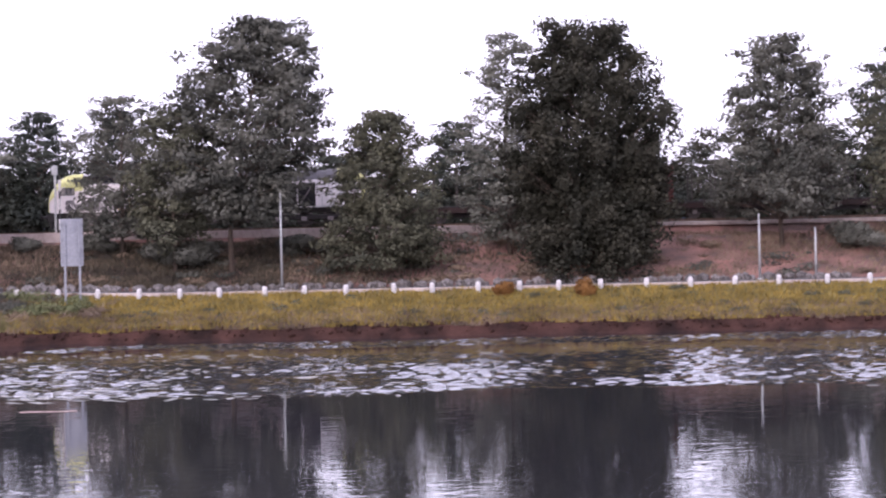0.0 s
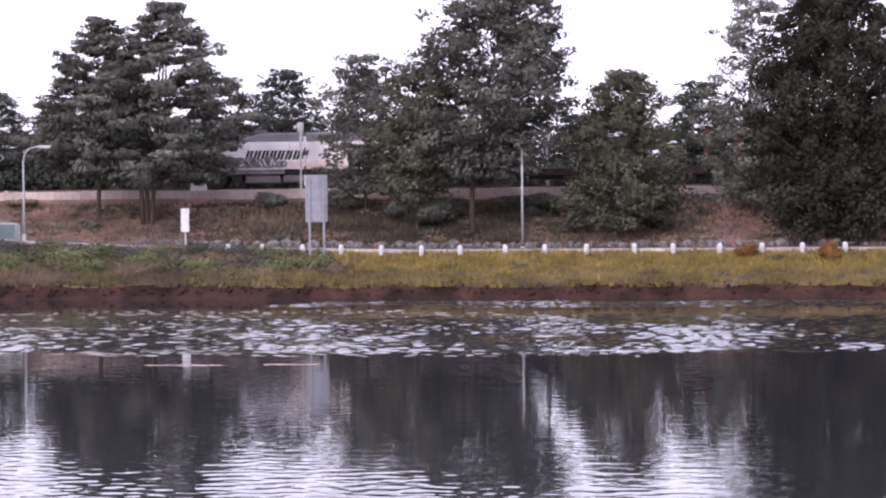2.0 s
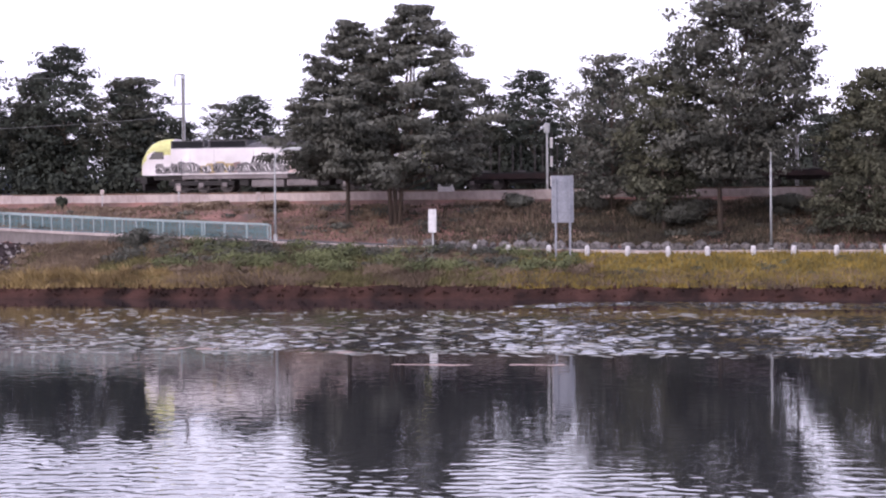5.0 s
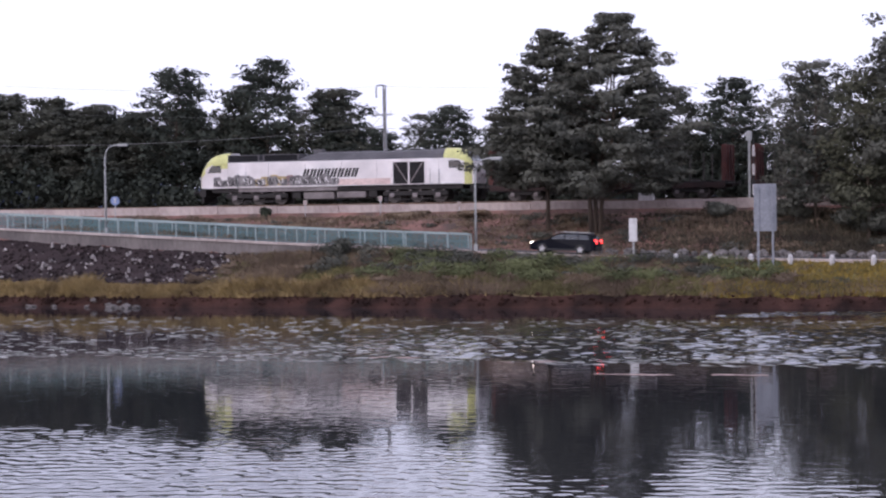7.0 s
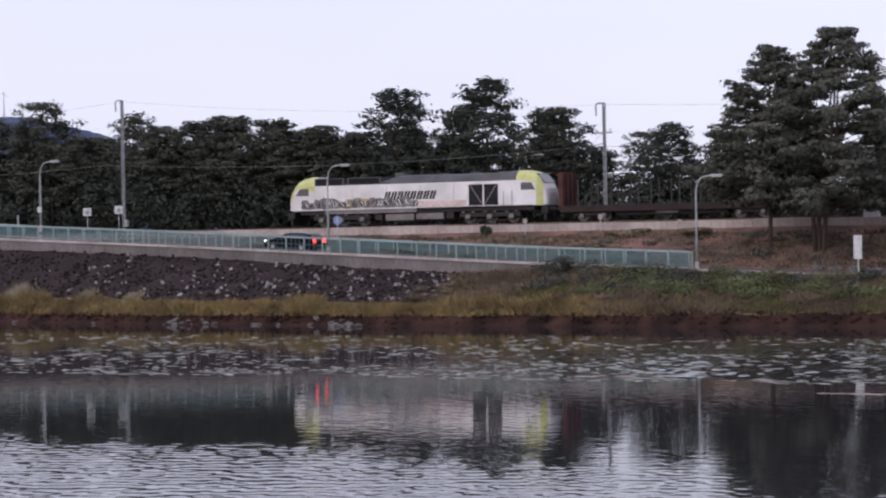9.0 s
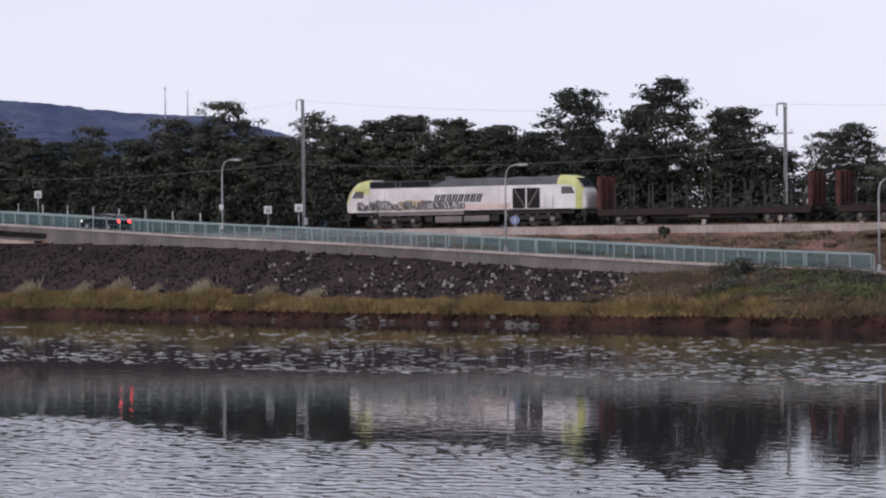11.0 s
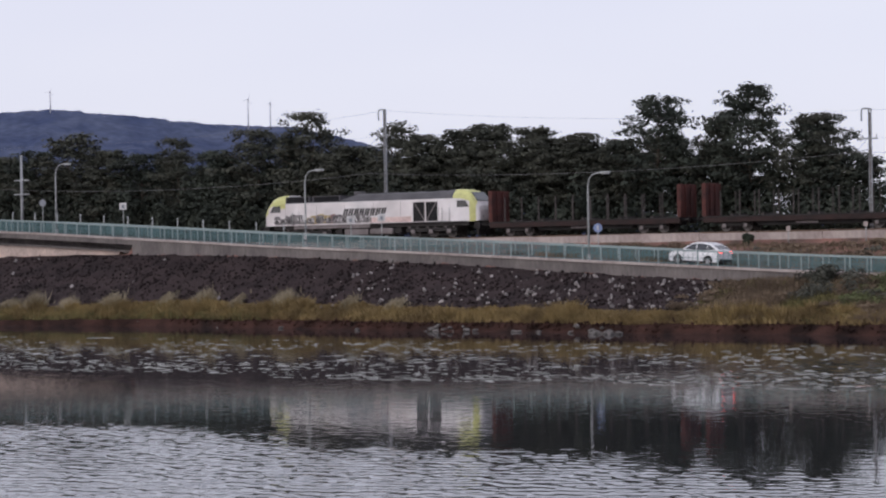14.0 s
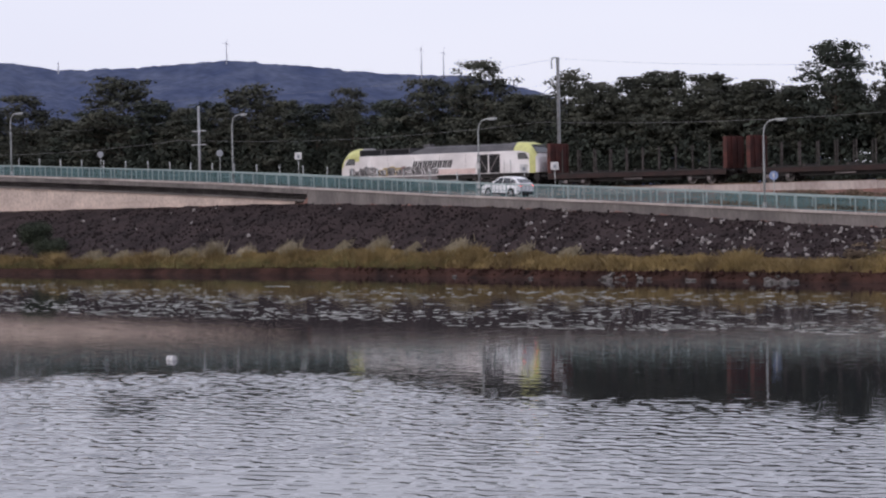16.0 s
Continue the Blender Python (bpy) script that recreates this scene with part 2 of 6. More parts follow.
def empty(name, m=None):
    ob = new(name)
    if m is not None:
        ob.matrix_basis = m
    return ob


def box(bm, x0, x1, y0, y1, z0, z1, bevel=0.0):
    r = bmesh.ops.create_cube(bm, size=1)
    vs = r["verts"]
    for v in vs:
        v.co = Vector(((x0 + x1) / 2 + v.co.x * (x1 - x0), (y0 + y1) / 2 + v.co.y * (y1 - y0), (z0 + z1) / 2 + v.co.z * (z1 - z0)))
    if bevel:
        es = list({e for v in vs for e in v.link_edges})
        bmesh.ops.bevel(bm, geom=es, offset=bevel, segments=2, affect="EDGES", profile=0.5)
    return bm


def boxes(*dims, bevel=0.0):
    bm = bmesh.new()
    for d in dims:
        box(bm, *d, bevel=bevel)
    return bm


def tube_data(points, radii, sides=6):
    """Vertices and faces of a tapered tube along points."""
    vs, fs = [], []
    pts = [Vector(p) for p in points]
    for i, p in enumerate(pts):
        d = (pts[min(i + 1, len(pts) - 1)] - pts[max(i - 1, 0)]).normalized()
        a = d.orthogonal().normalized()
        if i and abs(a.dot(prev)) > 1e-3:
            a = (prev - d * prev.dot(d)).normalized()
        prev = a
        b = d.cross(a)
        for k in range(sides):
            an = 2 * math.pi * k / sides
            vs.append(p + (a * math.cos(an) + b * math.sin(an)) * radii[i])
    for i in range(len(pts) - 1):
        for k in range(sides):
            fs.append((i * sides + k, i * sides + (k + 1) % sides, (i + 1) * sides + (k + 1) % sides, (i + 1) * sides + k))
    fs.append(tuple(range(sides))[::-1])
    fs.append(tuple(range((len(pts) - 1) * sides, len(pts) * sides)))
    return vs, fs


def tube(name, points, radii, material, parent=None, sides=8, label=""):
    if isinstance(radii, (int, float)):
        radii = [radii] * len(points)
    vs, fs = tube_data(points, radii, sides)
    return part(name, mesh_of(name, vs, fs, material, True), None, parent, label)


def merged_tubes(runs, sides=6):
    V, Fc = [], []
    for pts, rad in runs:
        vs, fs = tube_data(pts, rad, sides)
        o = len(V)
        V += vs
        Fc += [tuple(i + o for i in f) for f in fs]
    return V, Fc


def cyl(bm, c, r, depth, axis="Y", seg=20):
    rot = {"X": Matrix.Rotation(radians(90), 4, "Y"), "Y": Matrix.Rotation(radians(90), 4, "X"), "Z": Matrix.Identity(4)}[axis]
    bmesh.ops.create_cone(bm, cap_ends=True, segments=seg, radius1=r, radius2=r, depth=depth, matrix=Matrix.Translation(c) @ rot)
    return bm


# ---- the lie of the land ----
TILT = radians(1.165)
U = Vector((math.cos(TILT), -math.sin(TILT), 0))   # along the railway
N = Vector((math.sin(TILT), math.cos(TILT), 0))    # across it, away from the lake
RAIL = 6.38


def rail_pos(s, d, z):
    return U * s + N * d + Vector((0, 0, z))


def interp(x, xs, ys):
    return float(np.interp(x, xs, ys))


def z_road(x):
    return interp(x, (-400, -156, -123, -97, -80.5, -66, -52.7, -40, -30, -16), (17, 8.75, 7.25, 5.8, 5.05, 4.3, 3.62, 3.1, 2.68, 2.42))


def y_edge(x):
    return interp(x, (-140, -42.5, 30), (130.0, 119.5, 119.0))


def y_shore(x):
    return interp(x, (-300, -125, -100, -80, -60, 60), (113, 115, 117.3, 114.0, 111.8, 111.8)) + 0.35 * math.sin(x * 0.35) + 0.25 * math.sin(x * 0.9 + 1)


def z_wallfoot(x):
    return interp(x, (-400, -156, -112, -97, -80, -66, -52, -46), (5.2, 5.3, 5.5, 5.2, 4.45, 3.6, 2.85, 2.6))


def ground_z(x, y):
    if y < 12:
        return interp(y, (-4000, -200, -6, 3, 12), (3.5, 4.0, 3.9, 3.6, -1.2))
    ys, ye = y_shore(x), y_edge(x)
    if y < ys:
        return interp(y, (12, ys - 6, ys), (-1.2, -1.0, 0.0))
    zr = z_road(x)
    slope = 1.0 if x > -46 else (0.0 if x < -56 else (x + 56) / 10)
    foot = zr - 0.08 if slope == 1 else slope * (zr - 0.08) + (1 - slope) * z_wallfoot(x)
    if y < ye + (0.3 if x < -46 else 0.0):
        k = (y - ys) / (ye - ys)
        return interp(k, (0, 0.03, 0.15, 0.62, 1.0), (0.0, 0.42, 0.78, 0.75 + (foot - 0.75) * 0.52, foot))
    if x < -112 and y < ye + 2.4:
        return foot
    if y < ye + 7.4:
        return zr - 0.08
    yw = 138.8 - 0.0203 * x
    if y < yw:
        k = (y - ye - 7.4) / max(0.5, yw - ye - 7.4)
        low = min(zr - 0.08, 5.35) if x > -112 else zr - 0.08
        return interp(k, (0, 0.15, 0.75, 1), (zr - 0.08, low + 0.15 * (5.35 - low), low + 0.9 * (5.35 - low), 5.4))
    return interp(y, (yw, yw + 0.5, yw + 12, yw + 60, 400, 5000), (5.4, 6.0, 6.05, 6.2, 6.0, 6.0))


def water_mesh():
    """One sheet of water; off the near shore it is drawn up into short wind waves."""
    xs = np.concatenate([np.array([-4500, -1000, -300, -120, -80.0]), np.arange(-52, 38, 0.135), np.array([60, 120, 300, 1000, 4500.0])])
    ys = np.concatenate([np.array([6, 14, 20.0]), np.arange(24, 55, 0.115), np.array([58, 62, 66.0]), np.arange(69, 110, 0.18), np.array([112, 118, 125.0])])
    X, Y = np.meshgrid(xs, ys, indexing="ij")
    rng = np.random.default_rng(303)

    def waves(n, l0, l1, spread, power):
        h = np.zeros_like(X)
        for _ in range(n):
            lam = l0 * (l1 / l0) ** rng.random()
            an, ph = math.pi / 2 - 0.1 + rng.normal() * spread, rng.random() * 6.283
            h += lam ** power * np.sin((X * math.cos(an) + Y * math.sin(an)) * 2 * math.pi / lam + ph)
        return h / math.sqrt(n)

    def rise(v, v0, v1):
        k = np.clip((v - v0) / (v1 - v0), 0, 1)
        return k * k * (3 - 2 * k)
    h = waves(64, 0.29, 0.74, 0.62, 1.0)
    h = h + 0.25 * np.abs(h) - 0.1
    h2 = waves(56, 0.55, 1.35, 0.8, 1.0)
    gust = waves(14, 5, 16, 1.2, 0.0)
    far = Y + 0.9 * waves(10, 8, 30, 1.0, 0.0) + np.interp(X, (-40, -32, -24, -12, 4), (-2.5, 0.0, 0.0, 3.0, 9.0))
    fade = rise(far, 48.5, 41.0) * np.clip(0.8 + 0.3 * gust, 0.25, 1.3)
    fade *= np.clip((Y - 24) / 3, 0, 1) * np.clip((54.5 - Y) / 2, 0, 1) * np.clip((X + 52) / 4, 0, 1)
    # a ruffled band far out, strongest towards the open end of the lake, and a bright streak under the far bank
    band = rise(Y + 0.5 * gust, 71.5, 73.5) * rise(Y + 3 * gust, 101, 90) * rise(X, -46, -6) * np.clip(0.9 + 0.3 * gust, 0.2, 1.3)
    streak = rise(Y, 101.5, 103.5) * rise(Y, 109.5, 108) * rise(X + 4 * gust, -22, -13) * np.clip(0.9 + 0.3 * gust, 0.2, 1.2)
    calm = np.clip((37.5 - X) / 4, 0, 1)
    Z = h * fade * np.interp(X, (-30, -18), (0.025, 0.020)) + h2 * calm * (band * 0.033 + streak * 0.045)
    n = len(ys)
    idx = np.arange(len(xs) * n).reshape(len(xs), n)
    Q = np.stack([idx[:-1, :-1], idx[1:, :-1], idx[1:, 1:], idx[:-1, 1:]], -1).reshape(-1, 4)
    me = quick_mesh("water", np.stack([X, Y, Z], -1).reshape(-1, 3), Q, M_WATER)
    me.polygons.foreach_set("use_smooth", [True] * len(me.polygons))
    return me


def build_ground():
    xs = np.unique(np.concatenate([np.linspace(-4500, -400, 12), np.arange(-400, -190, 10.0), np.arange(-190, 45, 0.5), np.arange(45, 250, 8.0), np.linspace(250, 4500, 12)]))
    ys = np.unique(np.concatenate([np.linspace(-4500, -10, 8), np.array([-6, 0, 3, 8, 12, 60, 100.0]), np.arange(108, 145, 0.45), np.array([147, 150, 155, 165, 180, 200, 300, 400, 900, 2000, 4900.0])]))
    verts, faces, mats = [], [], []
    ny = len(ys)
    for x in xs:
        for y in ys:
            z = ground_z(float(x), float(y))
            if y_shore(x) + 0.4 < y < 139 and -200 < x < 60:
                z += 0.10 * noise.noise((x * 0.6, y * 0.6, 0)) + 0.05 * noise.noise((x * 2.1, y * 2.1, 3))
                if y_edge(x) - 0.5 < y < y_edge(x) + 8:
                    z = min(z, z_road(x) - 0.06)
            verts.append((x, y, z))
    for i in range(len(xs) - 1):
        for j in range(ny - 1):
            faces.append((i * ny + j, (i + 1) * ny + j, (i + 1) * ny + j + 1, i * ny + j + 1))
            x, y = (xs[i] + xs[i + 1]) / 2, (ys[j] + ys[j + 1]) / 2
            k = (y - y_shore(x)) / max(1, y_edge(x) - y_shore(x))
            mats.append(1 if k < 0.15 + 0.04 * math.sin(x * 0.8) else ((2 if x > -52 + 2 * math.sin(y) else 3) if k < 1.0 else 0))
    me = mesh_of("ground", verts, faces, [M_EARTH, M_MUD, M_GRASSGROUND, M_RIPRAP], True)
    me.polygons.foreach_set("material_index", mats)
    tagged(part("ground", me, None), "bare reddish earth embankment and grassy lake bank", "ground", kind="structure")
    w = water_mesh()
    tagged(part("water", w, None), "calm grey lake water with bands of ruffled ripples", "water", kind="structure")


def strip(name, x0, x1, step, section, material, smooth=False):
    """A long strip: section(x) gives the points of its outline, closed round."""
    xs = np.arange(x0, x1 + step / 2, step)
    vs, fs = [], []
    for x in xs:
        sec = section(float(x))
        vs += sec
    k = len(sec)
    for i in range(len(xs) - 1):
        for j in range(k):
            fs.append((i * k + j, i * k + (j + 1) % k, (i + 1) * k + (j + 1) % k, (i + 1) * k + j))
    fs += [tuple(range(k))[::-1], tuple(range((len(xs) - 1) * k, len(xs) * k))]
    return mesh_of(name, vs, fs, material, smooth)


def build_road():
    def deck(x):
        y, z = y_edge(x) + 0.3, z_road(x)
        return [(x, y, z - 0.12), (x, y, z), (x, y + 3.5, z + 0.06), (x, y + 7.0, z), (x, y + 7.0, z - 0.12)]
    tagged(part("road", strip("road", -400, 220, 2.0, deck, M_ASPHALT), None), "two-lane grey asphalt road climbing to a bridge", "road", kind="structure")

    def kerb(x):
        y, z = y_edge(x), z_road(x)
        return [(x, y - 0.1, z - 0.3), (x, y - 0.1, z + 0.10), (x, y + 0.28, z + 0.10), (x, y + 0.28, z - 0.3)]
    tagged(part("kerb", strip("kerb", -41.5, 220, 1.5, kerb, M_PALEWALL), None), "pale concrete road edging along the grass", "kerb", kind="structure")

    # retaining wall under the ramp, with a coping
    def wall(x):
        y, z, f = y_edge(x), z_road(x), z_wallfoot(x) - 0.6
        f = min(f, z - 0.4)
        return [(x, y - 0.10, f), (x, y - 0.10, z), (x, y + 0.28, z), (x, y + 0.28, f)]
    tagged(part("wall_ramp", strip("wall_ramp", -112, -41.5, 1.5, wall, M_CONCRETE), None), "stained grey concrete retaining wall below the ramp", "wall", kind="structure")

    def coping(x):
        y, z = y_edge(x), z_road(x)
        return [(x, y - 0.2, z + 0.003), (x, y - 0.2, z + 0.16), (x, y + 0.3, z + 0.16), (x, y + 0.3, z + 0.003)]
    tagged(part("trim_coping", strip("trim_coping", -400, -39.5, 1.5, coping, M_PALEWALL), None), "pale concrete coping under the railing", "coping", kind="structure")

    # bridge: a slab over a shadowed gap, a ledge, and the pale wall below it
    def slab(x):
        y, z = y_edge(x), z_road(x)
        return [(x, y - 0.12, z - 0.40), (x, y - 0.12, z), (x, y + 2.2, z - 0.125), (x, y + 2.2, z - 0.40)]
    tagged(part("bridge_slab", strip("bridge_slab", -400, -112.01, 2.0, slab, M_CONCRETE), None), "grey concrete edge of the bridge deck", "bridge", kind="structure")

    def ledge(x):
        y, z = y_edge(x), z_road(x)
        return [(x, y + 0.12, z - 1.05), (x, y + 0.12, z - 0.93), (x, y + 0.8, z - 0.93), (x, y + 0.8, z - 1.05)]
    tagged(part("trim_ledge", strip("trim_ledge", -400, -112.6, 2.0, ledge, M_CONCRETE), None), "grey concrete ledge below the bridge deck", "ledge", kind="structure")

    def front(x):
        y, z = y_edge(x), z_road(x)
        return [(x, y + 0.35, 3.5), (x, y + 0.35, z - 1.053), (x, y + 0.75, z - 1.053), (x, y + 0.75, 3.5)]
    tagged(part("wall_bridge", strip("wall_bridge", -400, -113.2, 2.0, front, M_PINKWALL), None), "pinkish wall below the bridge deck", "wall", kind="structure")

    def back(x):
        y, z = y_edge(x) + 1.6, z_road(x)
        return [(x, y, 3.5), (x, y, z - 0.403), (x, y + 0.4, z - 0.403), (x, y + 0.4, 3.5)]
    tagged(part("wall_recess", strip("wall_recess", -400, -112.02, 2.0, back, M_CONCRETE), None), "dark set-back wall in the gap below the bridge deck", "wall", kind="structure")


def build_railing():
    """Teal railing along the ramp: posts, rails and mesh panels, bay by bay."""
    rail = empty("railing")
    tagged(rail, "teal-green metal railing with mesh panels on concrete coping", "railing")
    bay = 1.52
    xs = list(np.arange(-39.9, -190, -bay))
    post = mesh_of("post", *box_data(-0.04, 0.04, -0.04, 0.04, 0, 1.0), M_TEAL)
    L = bay - 0.1
    rails = {"top_rail": (-bay / 2, bay / 2, -0.04, 0.04, 0.9, 1.0), "bottom_rail": (-L / 2, L / 2, -0.018, 0.018, 0.06, 0.10), "middle_rail": (-L / 2, L / 2, -0.016, 0.016, 0.46, 0.49)}
    rails = {k: mesh_of(k, *box_data(*d), M_TEAL if k == "top_rail" else M_TEALPANEL) for k, d in rails.items()}
    bar = mesh_of("baluster", *box_data(-0.010, 0.010, -0.010, 0.010, 0.101, 0.899), M_TEALPANEL)
    for i, x in enumerate(xs):
        q = x - bay / 2
        slope = math.atan2(z_road(q + 1) - z_road(q - 1), 2)
        head = math.atan2(y_edge(q + 1) - y_edge(q - 1), 2)

        def at(xx, tilt):
            return Matrix.Translation((xx, y_edge(xx) + 0.06, z_road(xx) + 0.16)) @ Euler((0, -slope if tilt else 0, head)).to_matrix().to_4x4()
        part("post", post, None, rail).matrix_basis = at(x, False)
        for name, me in rails.items():
            part(name, me, None, rail).matrix_basis = at(q, True)
        for k in range(3):
            part("baluster", bar, None, rail).matrix_basis = at(q - L / 2 + 0.35 + k * (L - 0.7) / 2, True)
    # the parapet across the road is closed with mesh panels
    far = empty("parapet_railing")
    tagged(far, "teal-green railing with close mesh panels along the road", "railing")
    panel_v, panel_f = [], []
    for k in range(14):
        c = -L / 2 + 0.05 + k * (L - 0.1) / 13
        v, f = box_data(c - 0.028, c + 0.028, -0.010, 0.010, 0.101, 0.899)
        panel_f += [tuple(a + len(panel_v) for a in g) for g in f]
        panel_v += v
    panel = mesh_of("mesh_panel", panel_v, panel_f, M_TEALPANEL)
    for i, x in enumerate(np.arange(-42.4, -200, -bay)):
        q = x - bay / 2
        slope = math.atan2(z_road(q + 1) - z_road(q - 1), 2)
        head = math.atan2(y_edge(q + 1) - y_edge(q - 1), 2)

        def across(xx, tilt):
            return Matrix.Translation((xx, y_edge(xx) + 7.0, z_road(xx) + 0.02)) @ Euler((0, -slope if tilt else 0, head)).to_matrix().to_4x4()
        part("post", post, None, far).matrix_basis = across(x, False)
        for name, me in rails.items():
            part(name, me, None, far).matrix_basis = across(q, True)
        part("mesh_panel", panel, None, far).matrix_basis = across(q, True)


def box_data(x0, x1, y0, y1, z0, z1):
    v = [(x0, y0, z0), (x1, y0, z0), (x1, y1, z0), (x0, y1, z0), (x0, y0, z1), (x1, y0, z1), (x1, y1, z1), (x0, y1, z1)]
    f = [(3, 2, 1, 0), (4, 5, 6, 7), (0, 1, 5, 4), (1, 2, 6, 5), (2, 3, 7, 6), (3, 0, 4, 7)]
    return v, f


def build_rail_wall():
    """Pale wall along the track, cast in bays that differ a little."""
    wall = tagged(empty("wall_railway"), "pale stained concrete wall below the railway track", "wall", kind="structure")
    rng = random.Random(5)
    s = -175.0
    while s < -1.0:
        L = 5.0
        bm = bmesh.new()
        box(bm, 0.012, L - 0.012, -0.2, 0.2, 4.4, 6.27 + rng.uniform(-0.05, 0.04), bevel=0.03)
        ob = part("panel", bm, M_PALEWALL, wall)
        ob.matrix_basis = Matrix.Translation(U * s + N * (139.2 + rng.uniform(-0.02, 0.02))) @ Euler((0, 0, -TILT)).to_matrix().to_4x4()
        s += L
    bm = boxes((0, 0.9, -0.3, 0.3, 4.4, 6.4), bevel=0.03)
    ob = part("end_pillar", bm, M_PALEWALL, wall)
    ob.matrix_basis = Matrix.Translation(U * 0.1 + N * 139.2) @ Euler((0, 0, -TILT)).to_matrix().to_4x4()
    bm = boxes((1.1, 200, -0.15, 0.25, 5.9, 6.16), bevel=0.02)
    ob = part("low_kerb", bm, M_PALEWALL, wall)
    ob.matrix_basis = Matrix.Translation(N * 139.2) @ Euler((0, 0, -TILT)).to_matrix().to_4x4()


def build_track():
    track = tagged(empty("railway_track"), "single railway track on grey ballast", "railway track", kind="structure")
    along = Matrix.Translation(N * 143.23) @ Euler((0, 0, -TILT)).to_matrix().to_4x4()
    track.matrix_basis = along
    v, f = [], []
    for y, z in ((-3.0, 5.9), (-1.7, 6.2), (1.7, 6.2), (3.2, 5.9)):
        v += [(-400, y, z), (300, y, z)]
    f = [(0, 1, 3, 2), (2, 3, 5, 4), (4, 5, 7, 6)]
    part("ballast", mesh_of("ballast", v, f, M_BALLAST), None, track)
    for y in (-0.83, 0.83):
        bm = boxes((-400, 300, y - 0.075, y + 0.075, 6.2, 6.24), (-400, 300, y - 0.02, y + 0.02, 6.24, 6.33), (-400, 300, y - 0.036, y + 0.036, 6.33, 6.375))
        part("rail", bm, M_RAILSTEEL, track)
    sl = mesh_of("sleeper", *box_data(-0.12, 0.12, -1.3, 1.3, 6.12, 6.23), M_WOOD)
    for i in range(290):
        ob = part("sleeper", sl, None, track)
        ob.location = (-160 + i * 0.66, 0, 0)


# ---- plants ----
def leaves(centres, radii, counts, size, rng, flat=0.0, up=0.0):
    """Bent leaf sprays scattered through ellipsoids: vertex array and quads."""
    P, D = [], []
    for c, r, k in zip(centres, radii, counts):
        d = rng.normal(size=(k, 3))
        d /= np.linalg.norm(d, axis=1)[:, None]
        D.append(d)
        P.append(np.asarray(c) + d * (rng.random(k) ** 0.45)[:, None] * np.asarray(r))
    P, D = np.concatenate(P), np.concatenate(D)
    n = len(P)
    # each leaf faces out of its clump, more or less
    face = D + rng.normal(size=(n, 3)) * 0.42
    face[:, 2] += 0.5 * flat
    face /= np.linalg.norm(face, axis=1)[:, None]
    a = rng.normal(size=(n, 3))
    a[:, 2] += up
    a -= face * (a * face).sum(1)[:, None]
    a /= np.linalg.norm(a, axis=1)[:, None]
    b = np.cross(face, a)
    s = size * (0.55 + 0.9 * rng.random(n))[:, None]
    nrm = np.cross(a, b)
    V = np.empty((n, 4, 3))
    V[:, 0] = P - a * s * 0.5
    V[:, 1] = P + b * s * 0.34 + nrm * s * 0.12
    V[:, 2] = P + a * s * 0.6 + nrm * s * 0.05
    V[:, 3] = P - b * s * 0.34 + nrm * s * 0.10
    return V.reshape(-1, 3), np.arange(n * 4).reshape(-1, 4)


def quick_mesh(name, V, Q, material):
    me = bpy.data.meshes.new(name)
    n, k = len(Q), Q.shape[1]
    me.vertices.add(len(V))
    me.vertices.foreach_set("co", np.asarray(V, dtype=np.float32).ravel())
    me.loops.add(n * k)
    me.loops.foreach_set("vertex_index", Q.astype(np.int32).ravel())
    me.polygons.add(n)
    me.polygons.foreach_set("loop_start", np.arange(0, n * k, k, dtype=np.int32))
    me.materials.append(material)
    me.update(calc_edges=True)
    return me


